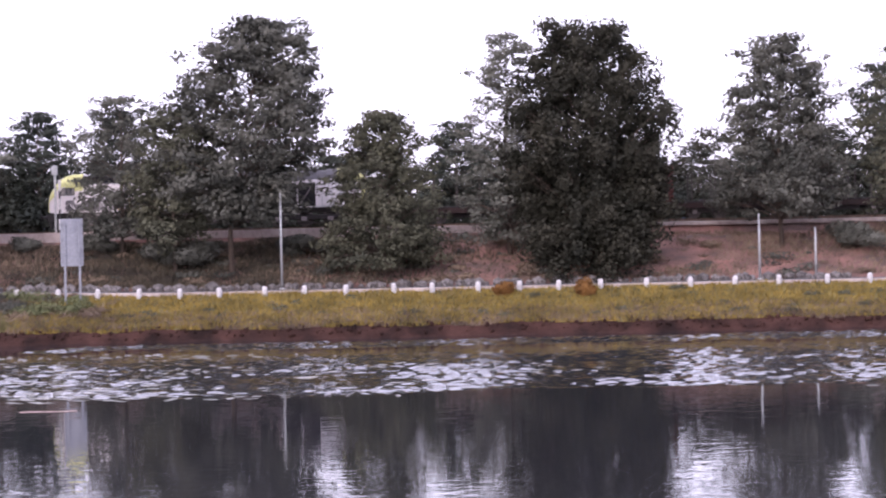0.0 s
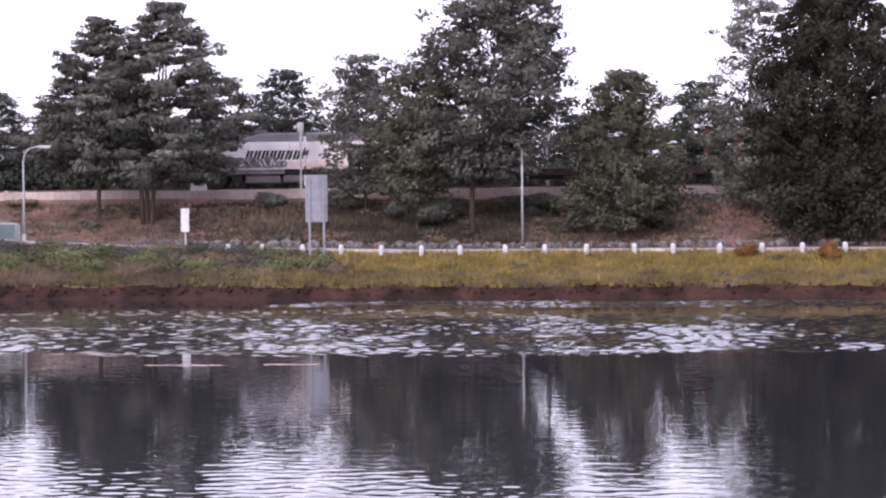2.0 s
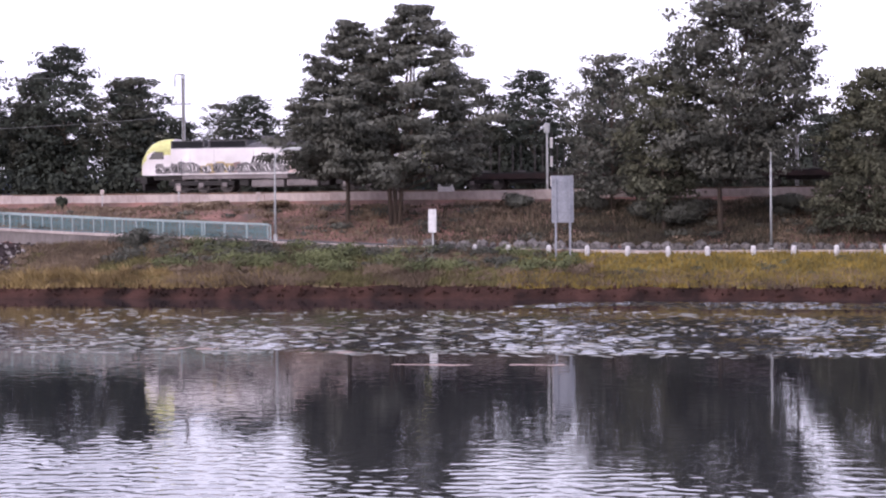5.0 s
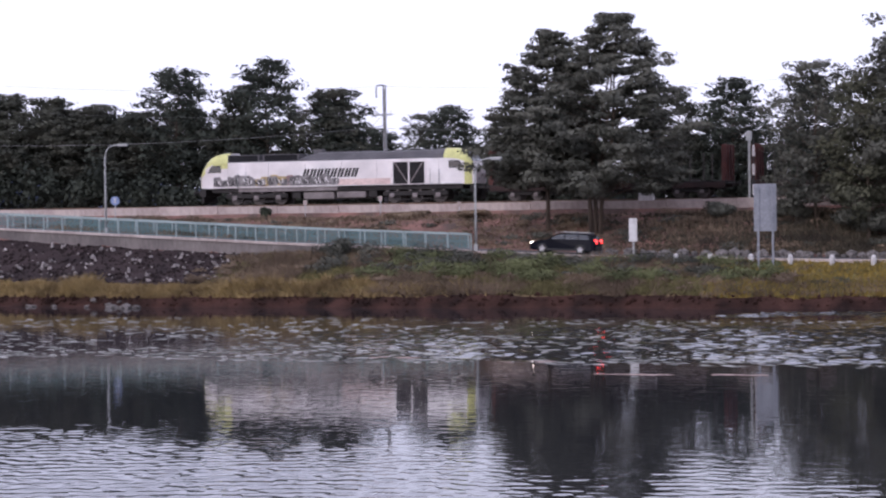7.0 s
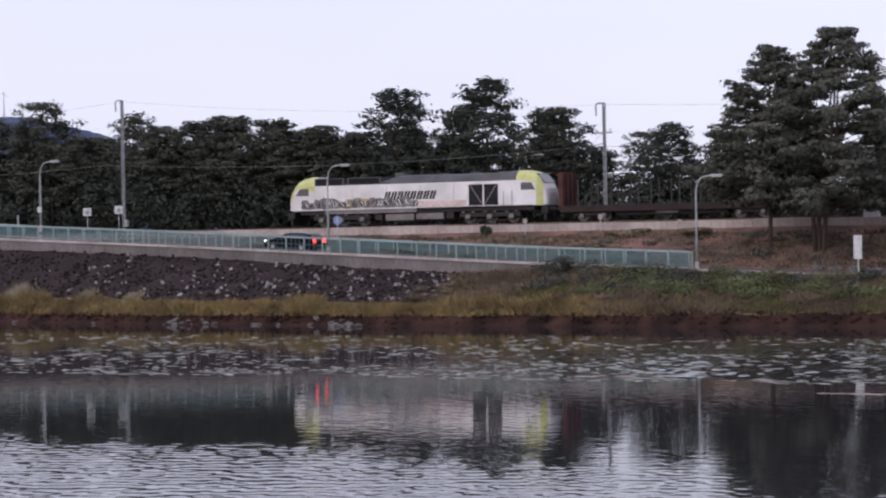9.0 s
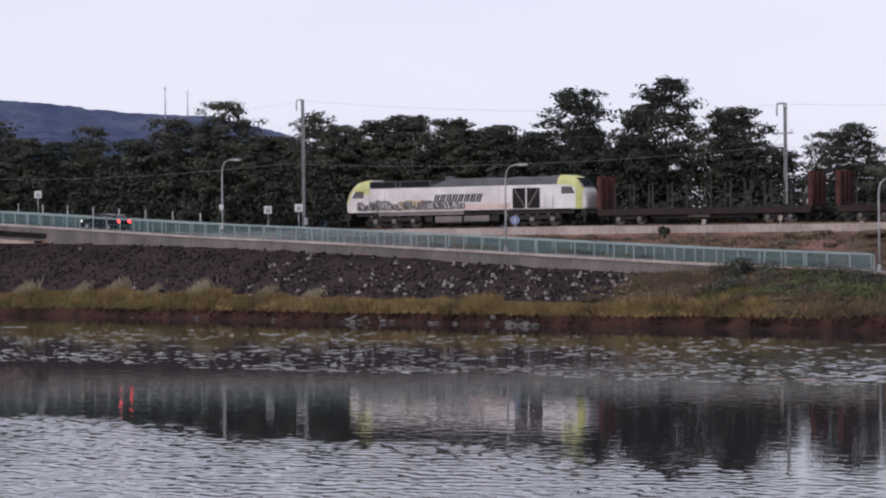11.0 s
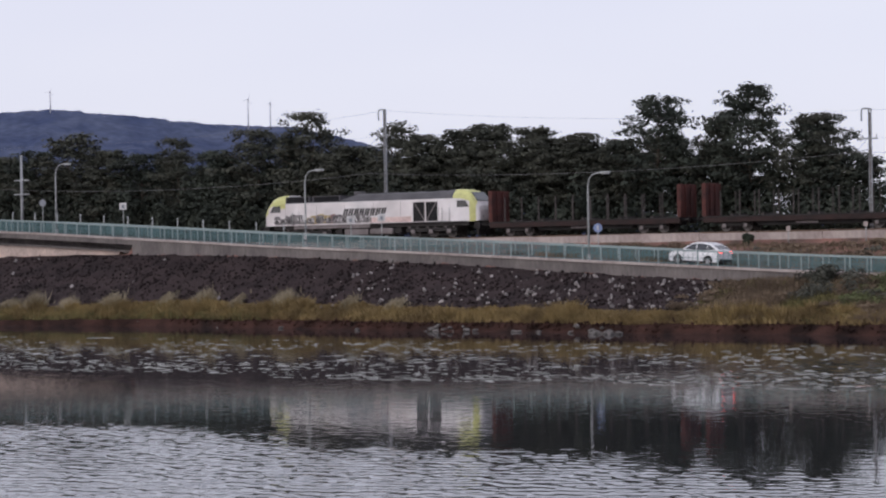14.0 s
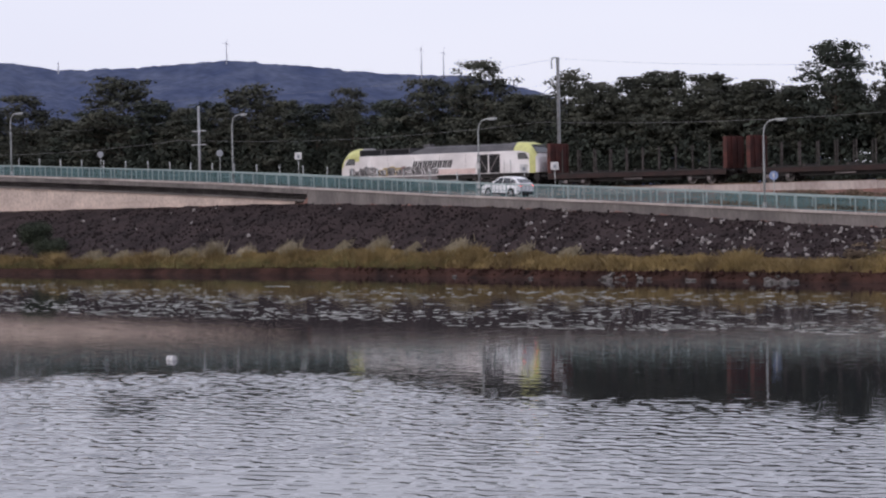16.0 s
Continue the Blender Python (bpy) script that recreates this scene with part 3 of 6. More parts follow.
def tree(name, base, h, w, crown_low, material, seed, kind="broad", density=1.0, leaf=0.30, lean=(0, 0), trunks=1, clusters=60, subs=5, spray=0.62, label="", group=""):
    """A tree: one or more tapered trunks, limbs that run to the leaf masses, and a crown of many small sprays with gaps."""
    rng = np.random.default_rng(seed)
    t = empty(name, Matrix.Translation(base))
    span = h - crown_low
    C, R, K, limbs = [], [], [], []
    ph = rng.random(3) * 10
    for i in range(clusters):
        f = min(1.0, (i + rng.random()) / clusters)
        an = i * 2.39996 + rng.normal() * 0.35
        if kind == "broad":
            prof, rise, flat = math.sin(math.pi * (0.16 + 0.78 * f)) ** 0.75, 0.35, 0.48
        elif kind == "layered":
            prof, rise, flat = min(1.0, 0.52 + 1.7 * f) * (1 - f) ** 0.72 + 0.03, 0.16, 0.32
        elif kind == "cypress":
            prof, rise, flat = min(1.0, 0.78 + 0.7 * f) * (1.0 if f < 0.42 else math.sqrt(max(0.0, 1 - ((f - 0.42) / 0.62) ** 2))), 0.9, 1.0
        elif kind == "umbrella":
            prof, rise, flat = (0.55 + 0.45 * math.sin(math.pi * min(1, f + 0.15))) * (1.0 if f < 0.75 else 1.0 - 1.6 * (f - 0.75)), 0.25, 0.36
        else:
            prof, rise, flat = math.sqrt(max(0.05, 1 - (f * 0.97) ** 2)), 0.45, 0.5
        bulge = 0.82 + 0.34 * noise.noise((math.cos(an) * 1.1 + ph[0], math.sin(an) * 1.1 + ph[1], f * 3.5 + ph[2]))
        rad = w * 0.5 * prof * bulge * (0.80 + 0.28 * rng.random())
        z = crown_low + span * f
        ax, ay = lean[0] * z / h, lean[1] * z / h
        tip = Vector((ax + rad * math.cos(an), ay + rad * math.sin(an), z))
        z0 = max(h * 0.12, z - rad * rise - 0.3)
        foot = Vector((lean[0] * z0 / h, lean[1] * z0 / h, z0))
        limbs.append((foot, tip))
        for k in range(subs):
            q = 1.04 - 0.62 * rng.random() ** 1.25
            c = foot.lerp(tip, q)
            r = spray * (0.6 + 0.8 * rng.random()) * (0.75 + 0.25 * (1 - f) if kind != "layered" else 0.5 + 0.5 * (1 - f))
            C.append((c.x + rng.normal() * r * 0.55, c.y + rng.normal() * r * 0.55, min(c.z + rng.normal() * r * flat * 0.6, h - r * flat * 0.5)))
            R.append((r, r, r * flat))
            K.append(max(8, int(density * 3.4 * (r * r * (0.4 + flat * 0.6)) / (leaf * leaf))))
    V, Q = leaves(C, R, K, leaf, rng, flat=0.2 if kind == "cypress" else 0.5, up=0.6 if kind == "cypress" else 0.0)
    part("crown", quick_mesh("crown", V, Q, material), None, t)
    runs = []
    r0 = 0.045 * h ** 0.75 * 0.45
    for k in range(trunks):
        ox = (k - (trunks - 1) / 2) * 0.75
        pts = [(ox * 0.35, 0, -0.5), (ox * 0.6 + 0.08 * rng.normal(), 0.05, h * 0.18)] + [(ox * (1 - q) + lean[0] * q + 0.12 * rng.normal(), lean[1] * q + 0.12 * rng.normal(), h * q) for q in (0.35, 0.55, 0.75, 0.93)]
        runs.append((pts, [r0 * 1.25, r0, r0 * 0.8, r0 * 0.6, r0 * 0.35, r0 * 0.1]))
    for p0, c in limbs:
        mid = p0.lerp(c, 0.5) + Vector((0, 0, 0.06 * (c - p0).length))
        q = max(0.15, 1 - p0.z / h)
        runs.append(([p0, mid, c], [r0 * 0.34 * q + 0.012, r0 * 0.2 * q + 0.01, 0.010]))
    Vt, Ft = merged_tubes(runs, 5)
    part("trunk", mesh_of("trunk", Vt, Ft, M_BARK, True), None, t)
    return tagged(t, label, "tree", group)


def build_front_trees():
    def place(x, y):
        return (x, y, ground_z(x, y))
    tree("layered_tree", place(-35.2, 131.9), 14.7, 18.0, 3.3, M_LEAF_MID, 11, "layered", 2.6, 0.22, lean=(1.5, 0), trunks=3, clusters=125, subs=7, spray=0.95, label="dark layered evergreen with a forked trunk on the embankment")
    tree("layered_tree", place(-38.8, 132.8), 13.6, 14.0, 3.4, M_LEAF_MID, 12, "layered", 2.6, 0.22, lean=(0.1, 0), clusters=100, subs=7, spray=0.90, label="dark layered evergreen with a slim trunk on the embankment")
    tree("small_tree", place(-20.9, 134.4), 10.6, 8.4, 1.6, M_LEAF_MID, 13, "broad", 1.35, 0.22, clusters=60, spray=0.81, label="loose grey-green tree with low branches by the track")
    tree("broad_tree", place(-13.3, 130.3), 16.4, 12.4, 4.2, M_LEAF_MID, 14, "broad", 1.9, 0.23, lean=(2.2, 0), clusters=165, subs=5, spray=0.92, label="tall spreading tree with airy dull green crown")
    tree("broad_tree", place(-17.0, 130.8), 10.6, 7.4, 2.6, M_LEAF_OLIVE, 24, "broad", 1.4, 0.22, clusters=70, spray=0.81, label="olive-green tree grown into a taller one")
    tree("round_tree", place(-3.5, 130.1), 10.3, 9.0, 0.4, M_LEAF_OLIVE, 15, "bush", 1.7, 0.20, clusters=120, subs=5, spray=0.74, label="dense rounded olive-green tree branching from the ground")
    tree("poplar_tree", place(4.6, 132.9), 14.5, 7.2, 0.8, M_LEAF_GREY, 16, "broad", 1.4, 0.20, clusters=80, spray=0.74, label="thin grey-leaved tree beside a dark cypress")
    tree("cypress_tree", place(9.8, 129.9), 15.6, 11.7, 0.2, M_LEAF_CYP, 17, "cypress", 2.2, 0.22, clusters=215, subs=5, spray=0.84, label="massive dense dark cypress on red earth")
    tree("broad_tree", place(22.5, 133.6), 13.7, 10.6, 2.6, M_LEAF_MID, 18, "bush", 1.6, 0.22, clusters=120, subs=5, spray=0.85, label="dull green spreading tree above the red bank")
    tree("small_tree", place(30.6, 134.0), 12.6, 8.0, 2.4, M_LEAF_OLIVE, 19, "broad", 1.0, 0.22, clusters=60, spray=0.78, label="open yellowish-green tree above the red bank")


BACK = [  # along, across, height of the top, width, kind
    (-30.6, 155.7, 15.7, 5.6, 0), (-64.5, 156.3, 15.9, 5.8, 1), (-60.4, 157.3, 12.6, 4.6, 0), (-56.5, 158.2, 13.7, 4.6, 1), (-53.6, 156.1, 14.3, 4.5, 0), (-49.5, 157, 13.0, 4.6, 1), (-45, 158, 13.4, 5, 0),
    (-34.9, 155.7, 15.1, 4.6, 1), (-24.4, 155.5, 15.7, 4.4, 0), (-18, 158, 12.5, 5, 1), (-8, 158, 12, 5, 0), (1.4, 155.0, 14.2, 5.2, 0), (7, 158, 12, 5, 1), (15, 158, 12.5, 5.5, 0), (20.1, 156.6, 12.4, 4.6, 1), (25.5, 157, 12.5, 5, 0), (30, 157, 13.5, 5.2, 1), (34.5, 154.4, 18.0, 6.2, 0), (40, 157, 15, 6, 1),
    (-78.6, 156.6, 18.2, 6.6, 0), (-70.2, 156.5, 18.7, 6.6, 0), (-64.4, 157.3, 15.9, 5.8, 0), (-73.9, 158.5, 16.7, 4.5, 1), (-82.7, 156.7, 14.6, 5.4, 2),
    (-86.7, 156.8, 15.3, 7.2, 2), (-91.3, 157.9, 16.1, 7.2, 2), (-95.4, 157.0, 16.6, 7.2, 2), (-99.6, 158.1, 16.3, 7.0, 2), (-103.2, 157.1, 16.0, 6.2, 2), (-116.1, 157.4, 18.7, 6.6, 1), (-106.8, 158.2, 17.4, 5.6, 1),
    (-111.6, 157.3, 15.3, 6.4, 2), (-119.5, 158.5, 16.6, 6.2, 0), (-122.8, 157.5, 17.4, 7.4, 1), (-127.5, 157.5, 15.6, 6.8, 0), (-133.0, 157.7, 17.0, 5.0, 1), (-137.8, 157.8, 15.7, 6.6, 0), (-142.5, 158, 16.2, 7, 2),
    (-147.4, 158.0, 18.1, 9.0, 1), (-152.5, 158, 16.5, 7, 0), (-156.8, 158.2, 16.0, 7.0, 2), (-161.5, 158, 17, 7, 0), (-167.1, 158.4, 20.0, 11.0, 1), (-172.5, 159, 16.5, 7, 0), (-177, 158.6, 15.7, 6.8, 2), (-184.1, 158.8, 18.7, 9.0, 1), (-192, 159, 18, 9, 0), (-200, 160, 18, 9, 1),
]


def build_back_trees():
    """The wood behind the railway: a few forms, turned and sized differently."""
    proto = []
    for k, (kind, m, w, low, cl, lab) in enumerate((("broad", M_WOOD_DARK, 6.0, 2.6, 62, "dark airy tree in the row behind the railway"), ("broad", M_WOOD_MID, 6.4, 1.8, 66, "dull green tree in the row behind the railway"), ("umbrella", M_WOOD_MID, 7.4, 3.4, 84, "dark flat-topped pine in the wood behind the railway"))):
        for v in range(2):
            t = tree("wood_tree", (0, -200 - k, -60), 11.0, w, low, m, 40 + k * 2 + v, kind, 1.35 if kind == "broad" else 1.9, 0.23, clusters=cl, subs=5, spray=0.80, label=lab, group="wood behind the railway")
            proto.append(t)
    rng = random.Random(9)
    for i, (x, y, top, w, k) in enumerate(BACK):
        src = proto[k * 2 + i % 2]
        z = 6.0
        sc = (top - z) / 11.0
        sx = 1.22 * w / (6.0, 6.4, 7.4)[k]
        put_tree(src, (x, y, z), sx, sc, rng.uniform(0, 6.28))
    # thinner second row and undergrowth that closes the wood
    for i in range(64):
        x = -208 + i * 3.9 + rng.uniform(-1.5, 1.5)
        k = rng.choice((0, 1, 2)) if x < -80 else rng.choice((0, 1))
        if -80 < x < -54 and i % 2:
            continue
        put_tree(proto[k * 2 + i % 2], (x, rng.uniform(162, 176), 6.0), rng.uniform(1.0, 1.35), rng.uniform(0.74, 0.94) if x < -80 else rng.uniform(0.45, 0.7), rng.uniform(0, 6.28))
    for p in proto:
        for o in (p, *p.children_recursive):
            bpy.data.objects.remove(o)
    rng2 = np.random.default_rng(77)
    C, R, K = [], [], []
    for x in np.arange(-208, 46, 0.9):
        dense = 1.0 if x < -82 else 0.7
        hh = (4.6 if x < -82 else 2.6) * (0.6 + 0.8 * rng2.random())
        C.append((x, 153.5 + 2.5 * rng2.random(), 6.0 + hh * 0.5))
        R.append((1.3, 1.2, hh * 0.62))
        K.append(int(420 * dense))
    for x in np.arange(-225, 60, 1.6):
        hh = (3.4 if x < -85 else 2.0) * (0.7 + 0.6 * rng2.random())
        C.append((x, 178 + 4 * rng2.random(), 6.0 + hh * 0.45))
        R.append((1.9, 1.4, hh * 0.62))
        K.append(330)
    V, Q = leaves(C, R, K, 0.34, rng2)
    tagged(part("undergrowth", quick_mesh("undergrowth", V, Q, M_WOOD_DARK), None), "dark shrubby undergrowth along the far side of the track", "undergrowth", kind="stuff")


def put_tree(src, p, sx, sz, turn):
    t = copy_thing(src, Matrix.Translation(p) @ Euler((0, 0, turn)).to_matrix().to_4x4())
    t.scale = (sx, sx, sz)
    return t


def blades(n, place, height, width, seed, material, name, label, category, lean=0.35):
    """Grass blades as slim triangles; place(rng) gives x, y."""
    rng = np.random.default_rng(seed)
    V = np.empty((n, 3, 3))
    for i in range(n):
        x, y, hk = place(rng)
        z = ground_z(x, y) - 0.02
        h = height * hk * (0.5 + 0.7 * rng.random())
        a = rng.random() * 6.283
        dx, dy = math.cos(a) * width, math.sin(a) * width
        V[i, 0] = (x - dx, y - dy, z)
        V[i, 1] = (x + dx, y + dy, z)
        V[i, 2] = (x + rng.normal() * lean * h, y + rng.normal() * lean * h, z + h)
    return tagged(part(name, quick_mesh(name, V.reshape(-1, 3), np.arange(n * 3).reshape(-1, 3), material), None), label, category, kind="stuff")


def build_grass():
    def right_bank(rng):
        x = -24 + 58 * rng.random()
        ys, ye = y_shore(x), y_edge(x)
        k = 0.09 + 0.06 * noise.noise((x * 0.35, 2, 2)) + 0.90 * rng.random() ** 1.1
        return x, ys + (ye - ys) * k, 1.0 + 0.6 * noise.noise((x * 0.5, k * 5, 0))

    def right_low(rng):
        x = -24 + 58 * rng.random()
        ys, ye = y_shore(x), y_edge(x)
        k = 0.10 + 0.4 * rng.random() ** 1.8 + 0.08 * noise.noise((x * 0.3, 1, 7))
        return x, ys + (ye - ys) * max(0.03, k), 1.0

    def mid_bank(rng):
        x = -56 + 34 * rng.random()
        ys, ye = y_shore(x), y_edge(x)
        k = 0.12 + 0.07 * noise.noise((x * 0.5, 6, 2)) + 0.86 * rng.random()
        return x, ys + (ye - ys) * k, 0.8 + 0.5 * noise.noise((x * 0.3, k * 3, 0))

    def patch(x, k):
        return noise.noise((x * 0.22, k * 2.0, 5)) + 0.5 * noise.noise((x * 0.7, k * 4.0, 8)) + 0.25 * (0.6 - k)

    def mid_green(rng):
        while True:
            x, y, hk = mid_bank(rng)
            if patch(x, (y - y_shore(x)) / (y_edge(x) - y_shore(x))) > rng.normal() * 0.15:
                return x, y, hk

    def mid_dry(rng):
        while True:
            x, y, hk = mid_bank(rng)
            if patch(x, (y - y_shore(x)) / (y_edge(x) - y_shore(x))) < rng.normal() * 0.15:
                return x, y, hk

    def left_fringe(rng):
        x = -200 + 157 * rng.random() + 3 * rng.normal()
        ys = y_shore(x)
        q = rng.random()
        tuft = max(0.0, 1.3 * noise.noise((x * 0.38, q * 1.2, 4)) + 0.8 * noise.noise((x * 1.0, q * 2, 9)))
        return x, ys + 0.65 + 2.3 * q, (0.55 + 1.35 * tuft) * (0.45 + 0.75 * math.sin(math.pi * min(1.0, 0.12 + 0.8 * q)))

    def fringe_green(rng):
        x = -200 + 110 * rng.random()
        return x, y_shore(x) + 0.5 + 1.8 * rng.random(), 0.9 + 0.5 * noise.noise((x * 0.3, 3, 3))

    blades(52000, right_bank, 0.26, 0.05, 1, M_YGRASS, "meadow_grass", "short yellow-green grass on the lake bank", "grass")
    blades(12000, right_bank, 0.30, 0.05, 12, M_GGRASS, "bank_grass", "greener tufts among the yellow grass of the bank", "grass")
    blades(16000, right_low, 0.30, 0.04, 13, M_LEAF_BROWN, "bank_stalks", "dry brown stalks in the yellow grass of the bank", "grass")
    blades(20000, mid_green, 0.34, 0.05, 2, M_GGRASS, "rough_grass", "rough green and brownish grass on the lake bank", "grass")
    blades(36000, mid_dry, 0.48, 0.035, 7, M_LEAF_BROWN, "dry_grass", "dry brown stalks among the green grass", "grass")
    blades(80000, left_fringe, 0.62, 0.05, 3, M_GOLD, "reed_grass", "tall golden grass along the waterline", "grass", lean=0.55)
    blades(26000, fringe_green, 0.45, 0.045, 4, M_GGRASS, "shore_grass", "green grass at the foot of the golden grass", "grass")

    def slope(rng):
        x = -75 + 110 * rng.random()
        y = 127.5 + 11.0 * rng.random()
        return x, y, max(0.15, 0.7 + 1.1 * noise.noise((x * 0.16, y * 0.25, 7)))
    blades(38000, slope, 0.36, 0.05, 5, M_LEAF_BROWN, "embankment_grass", "thin dry grass on the embankment", "grass")
    # low plants under the trees, with the shade there put into their colour
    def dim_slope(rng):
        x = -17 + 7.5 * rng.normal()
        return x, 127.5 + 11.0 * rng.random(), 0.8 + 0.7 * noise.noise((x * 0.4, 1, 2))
    blades(26000, dim_slope, 0.42, 0.06, 6, M_SHADEGRASS, "slope_ivy", "brownish ground cover on the embankment, coloured darker for tree shade", "ground cover")
    # low weeds in clumps
    rng = np.random.default_rng(21)

    def clumps(name, m, n, x0, x1, k0, k1, r0, r1, leaf, label, category, gate):
        C, R, K = [], [], []
        while len(C) < n:
            x, k = x0 + (x1 - x0) * rng.random(), k0 + (k1 - k0) * rng.random()
            if noise.noise((x * 0.3, k * 2.5, gate)) < -0.02 + 0.2 * rng.normal():
                continue
            y = y_shore(x) + (y_edge(x) - y_shore(x)) * k
            r = r0 + (r1 - r0) * rng.random() ** 2
            C.append((x, y, ground_z(x, y) + r * 0.3))
            R.append((r * 1.5, r, r * 0.62))
            K.append(int(60 * r * r / (leaf * leaf * 4)) + 12)
        V, Q = leaves(C, R, K, leaf, rng)
        tagged(part(name, quick_mesh(name, V, Q, m), None), label, category, kind="stuff")
    clumps("weeds", M_LEAF_FRESH, 120, -46, -20, 0.45, 0.92, 0.25, 1.0, 0.12, "leafy green weeds on the lake bank", "weeds", 31)
    clumps("dark_weeds", M_LEAF_MID, 100, -50, -20, 0.55, 0.98, 0.25, 0.85, 0.12, "dull green weeds along the road edge", "weeds", 37)
    clumps("dry_weeds", M_LEAF_BROWN, 190, -58, -18, 0.22, 0.95, 0.2, 0.55, 0.11, "dry brown weeds in low mounds on the lake bank", "weeds", 43)
    clumps("olive_weeds", M_LEAF_OLIVE, 90, -18, 34, 0.15, 0.9, 0.15, 0.4, 0.10, "olive weeds scattered through the yellow grass", "weeds", 47)

    # scrub on the embankment
    for name, m, n, seed, lab in (("brown_scrub", M_LEAF_BROWN, 230, 5, "low brown scrub on the railway embankment"), ("green_scrub", M_LEAF_MID, 170, 6, "low dull green scrub on the railway embankment")):
        C, R, K = [], [], []
        while len(C) < n:
            x, y = -78 + 108 * rng.random(), 127.6 + 10.4 * rng.random()
            if noise.noise((x * 0.22, y * 0.3, seed)) < 0.05 + 0.15 * rng.normal() or (x > 10 and rng.random() < 0.6):
                continue
            r = 0.2 + 0.6 * rng.random() ** 2
            C.append((x, y, ground_z(x, y) + r * 0.22))
            R.append((r * 1.6, r * 1.2, r * 0.5))
            K.append(int(500 * r * r) + 16)
        V, Q = leaves(C, R, K, 0.15, rng)
        tagged(part(name, quick_mesh(name, V, Q, m), None), lab, "scrub", kind="stuff")

    # pale plumes at the foot of the rubble slope
    tufts = [(-128, 1.3, 1.0), (-125.5, 0.8, 0.7), (-121, 1.1, 0.9), (-118.4, 1.0, 0.8), (-115, 1.0, 1.5), (-112, 0.8, 0.8), (-107.5, 1.2, 1.1), (-103, 0.7, 0.6), (-99, 1.1, 1.0), (-95, 0.6, 0.6), (-90.3, 1.2, 1.2), (-84, 0.7, 0.7), (-79, 0.8, 0.8)]

    def plume(rng):
        x0, r, hk = tufts[int(rng.integers(len(tufts)))]
        x = x0 + rng.normal() * r * 0.5
        return x, y_shore(x0) + 3.0 + rng.normal() * 0.4, hk * math.exp(-((x - x0) / (r * 1.1)) ** 2) * 1.15
    blades(6000, plume, 0.68, 0.045, 14, M_PLUME, "plume_grass", "pale feathery grass tufts at the foot of the rubble", "grass", lean=0.3)


def build_shore():
    """Clods of wet mud along the waterline, glint slips and floating weed off it."""
    rng = np.random.default_rng(91)
    src = stone_mesh("clod", 90, M_MUD)
    base = np.array([v.co[:] for v in src.vertices])
    tri = np.array([p.vertices[:] for p in src.polygons])
    bpy.data.meshes.remove(src)
    V, Fc = [], []
    for i in range(1500):
        x = -100 + 134 * rng.random()
        y = y_shore(x) + 0.1 + (1.2 if x > -56 else 0.7) * rng.random() ** 1.3
        sz = 0.04 + 0.11 * rng.random() ** 2
        q = np.array(Euler((rng.random() * 6, rng.random() * 6, rng.random() * 6)).to_matrix())
        Fc.append(tri + len(V) * len(base))
        V.append((base * np.array((sz * 1.7, sz, sz * 0.8))) @ q.T + np.array((x, y, max(0.0, ground_z(x, y)) + sz * 0.25)))
    tagged(part("mud_clods", quick_mesh("mud_clods", np.concatenate(V), np.concatenate(Fc), M_MUD), None), "rough dark clods of mud along the waterline", "mud", kind="stuff")

    def weed(name, n, place, material, label):
        """Curled slips that lie on the water, one edge raised: sky glints, weed mats."""
        P, Q = [], []
        while len(Q) < n * 2:
            x, y, w = place()
            k, lift, turn = 5, 0.005 + 0.019 * rng.random() ** 1.4, rng.normal() * 0.22
            o, dep = len(P), 0.06 + 0.10 * rng.random()
            for j in range(k):
                u = j / (k - 1) - 0.5
                taper = math.cos(u * 2.7) + 0.08
                px, py = x + u * w * math.cos(turn), y + u * w * math.sin(turn) * 2.0
                P += [(px, py - dep * taper, 0.004), (px, py + dep * 0.4 * taper, 0.006 + lift * taper * (0.7 + 0.6 * rng.random()))]
            Q += [(o + 2 * j, o + 2 * j + 2, o + 2 * j + 3, o + 2 * j + 1) for j in range(k - 1)]
        tagged(part(name, quick_mesh(name, np.array(P), np.array(Q), material), None), label, "water weed", kind="stuff")

    def drift():
        while True:
            x, y = -150 + 165 * rng.random(), 70.5 + 30 * rng.random() ** 1.25
            edge = 70.5 + 3.0 * noise.noise((x * 0.09, 1, 4)) - 0.03 * (x + 40) * (x < -40)
            if y > edge and noise.noise((x * 0.16, y * 0.20, 7)) > -0.32 + 0.014 * (y - 70) + max(0.0, 0.03 * (x + 20)) + 0.25 * rng.normal():
                return x, y, 0.18 + 0.55 * rng.random() ** 1.6
    # sky glints on small waves, modelled as pale raised slips
    weed("water_weed", 8200, drift, M_GLINT, "pale slips standing in for sky glints on wavelets of the lake")

    def patch():
        cx, cy, rx, ry = ((-22.4, 71.8, 1.5, 0.35), (-16.5, 66.6, 1.3, 0.10), (-27.5, 73.0, 0.9, 0.3), (-13.0, 67.0, 0.8, 0.1))[int(rng.integers(4))]
        return cx + rx * rng.uniform(-1, 1), cy + ry * rng.uniform(-1, 1), 0.2 + 0.4 * rng.random()
    weed("weed_mat", 110, patch, M_MAT, "reddish mats of weed floating on the lake")


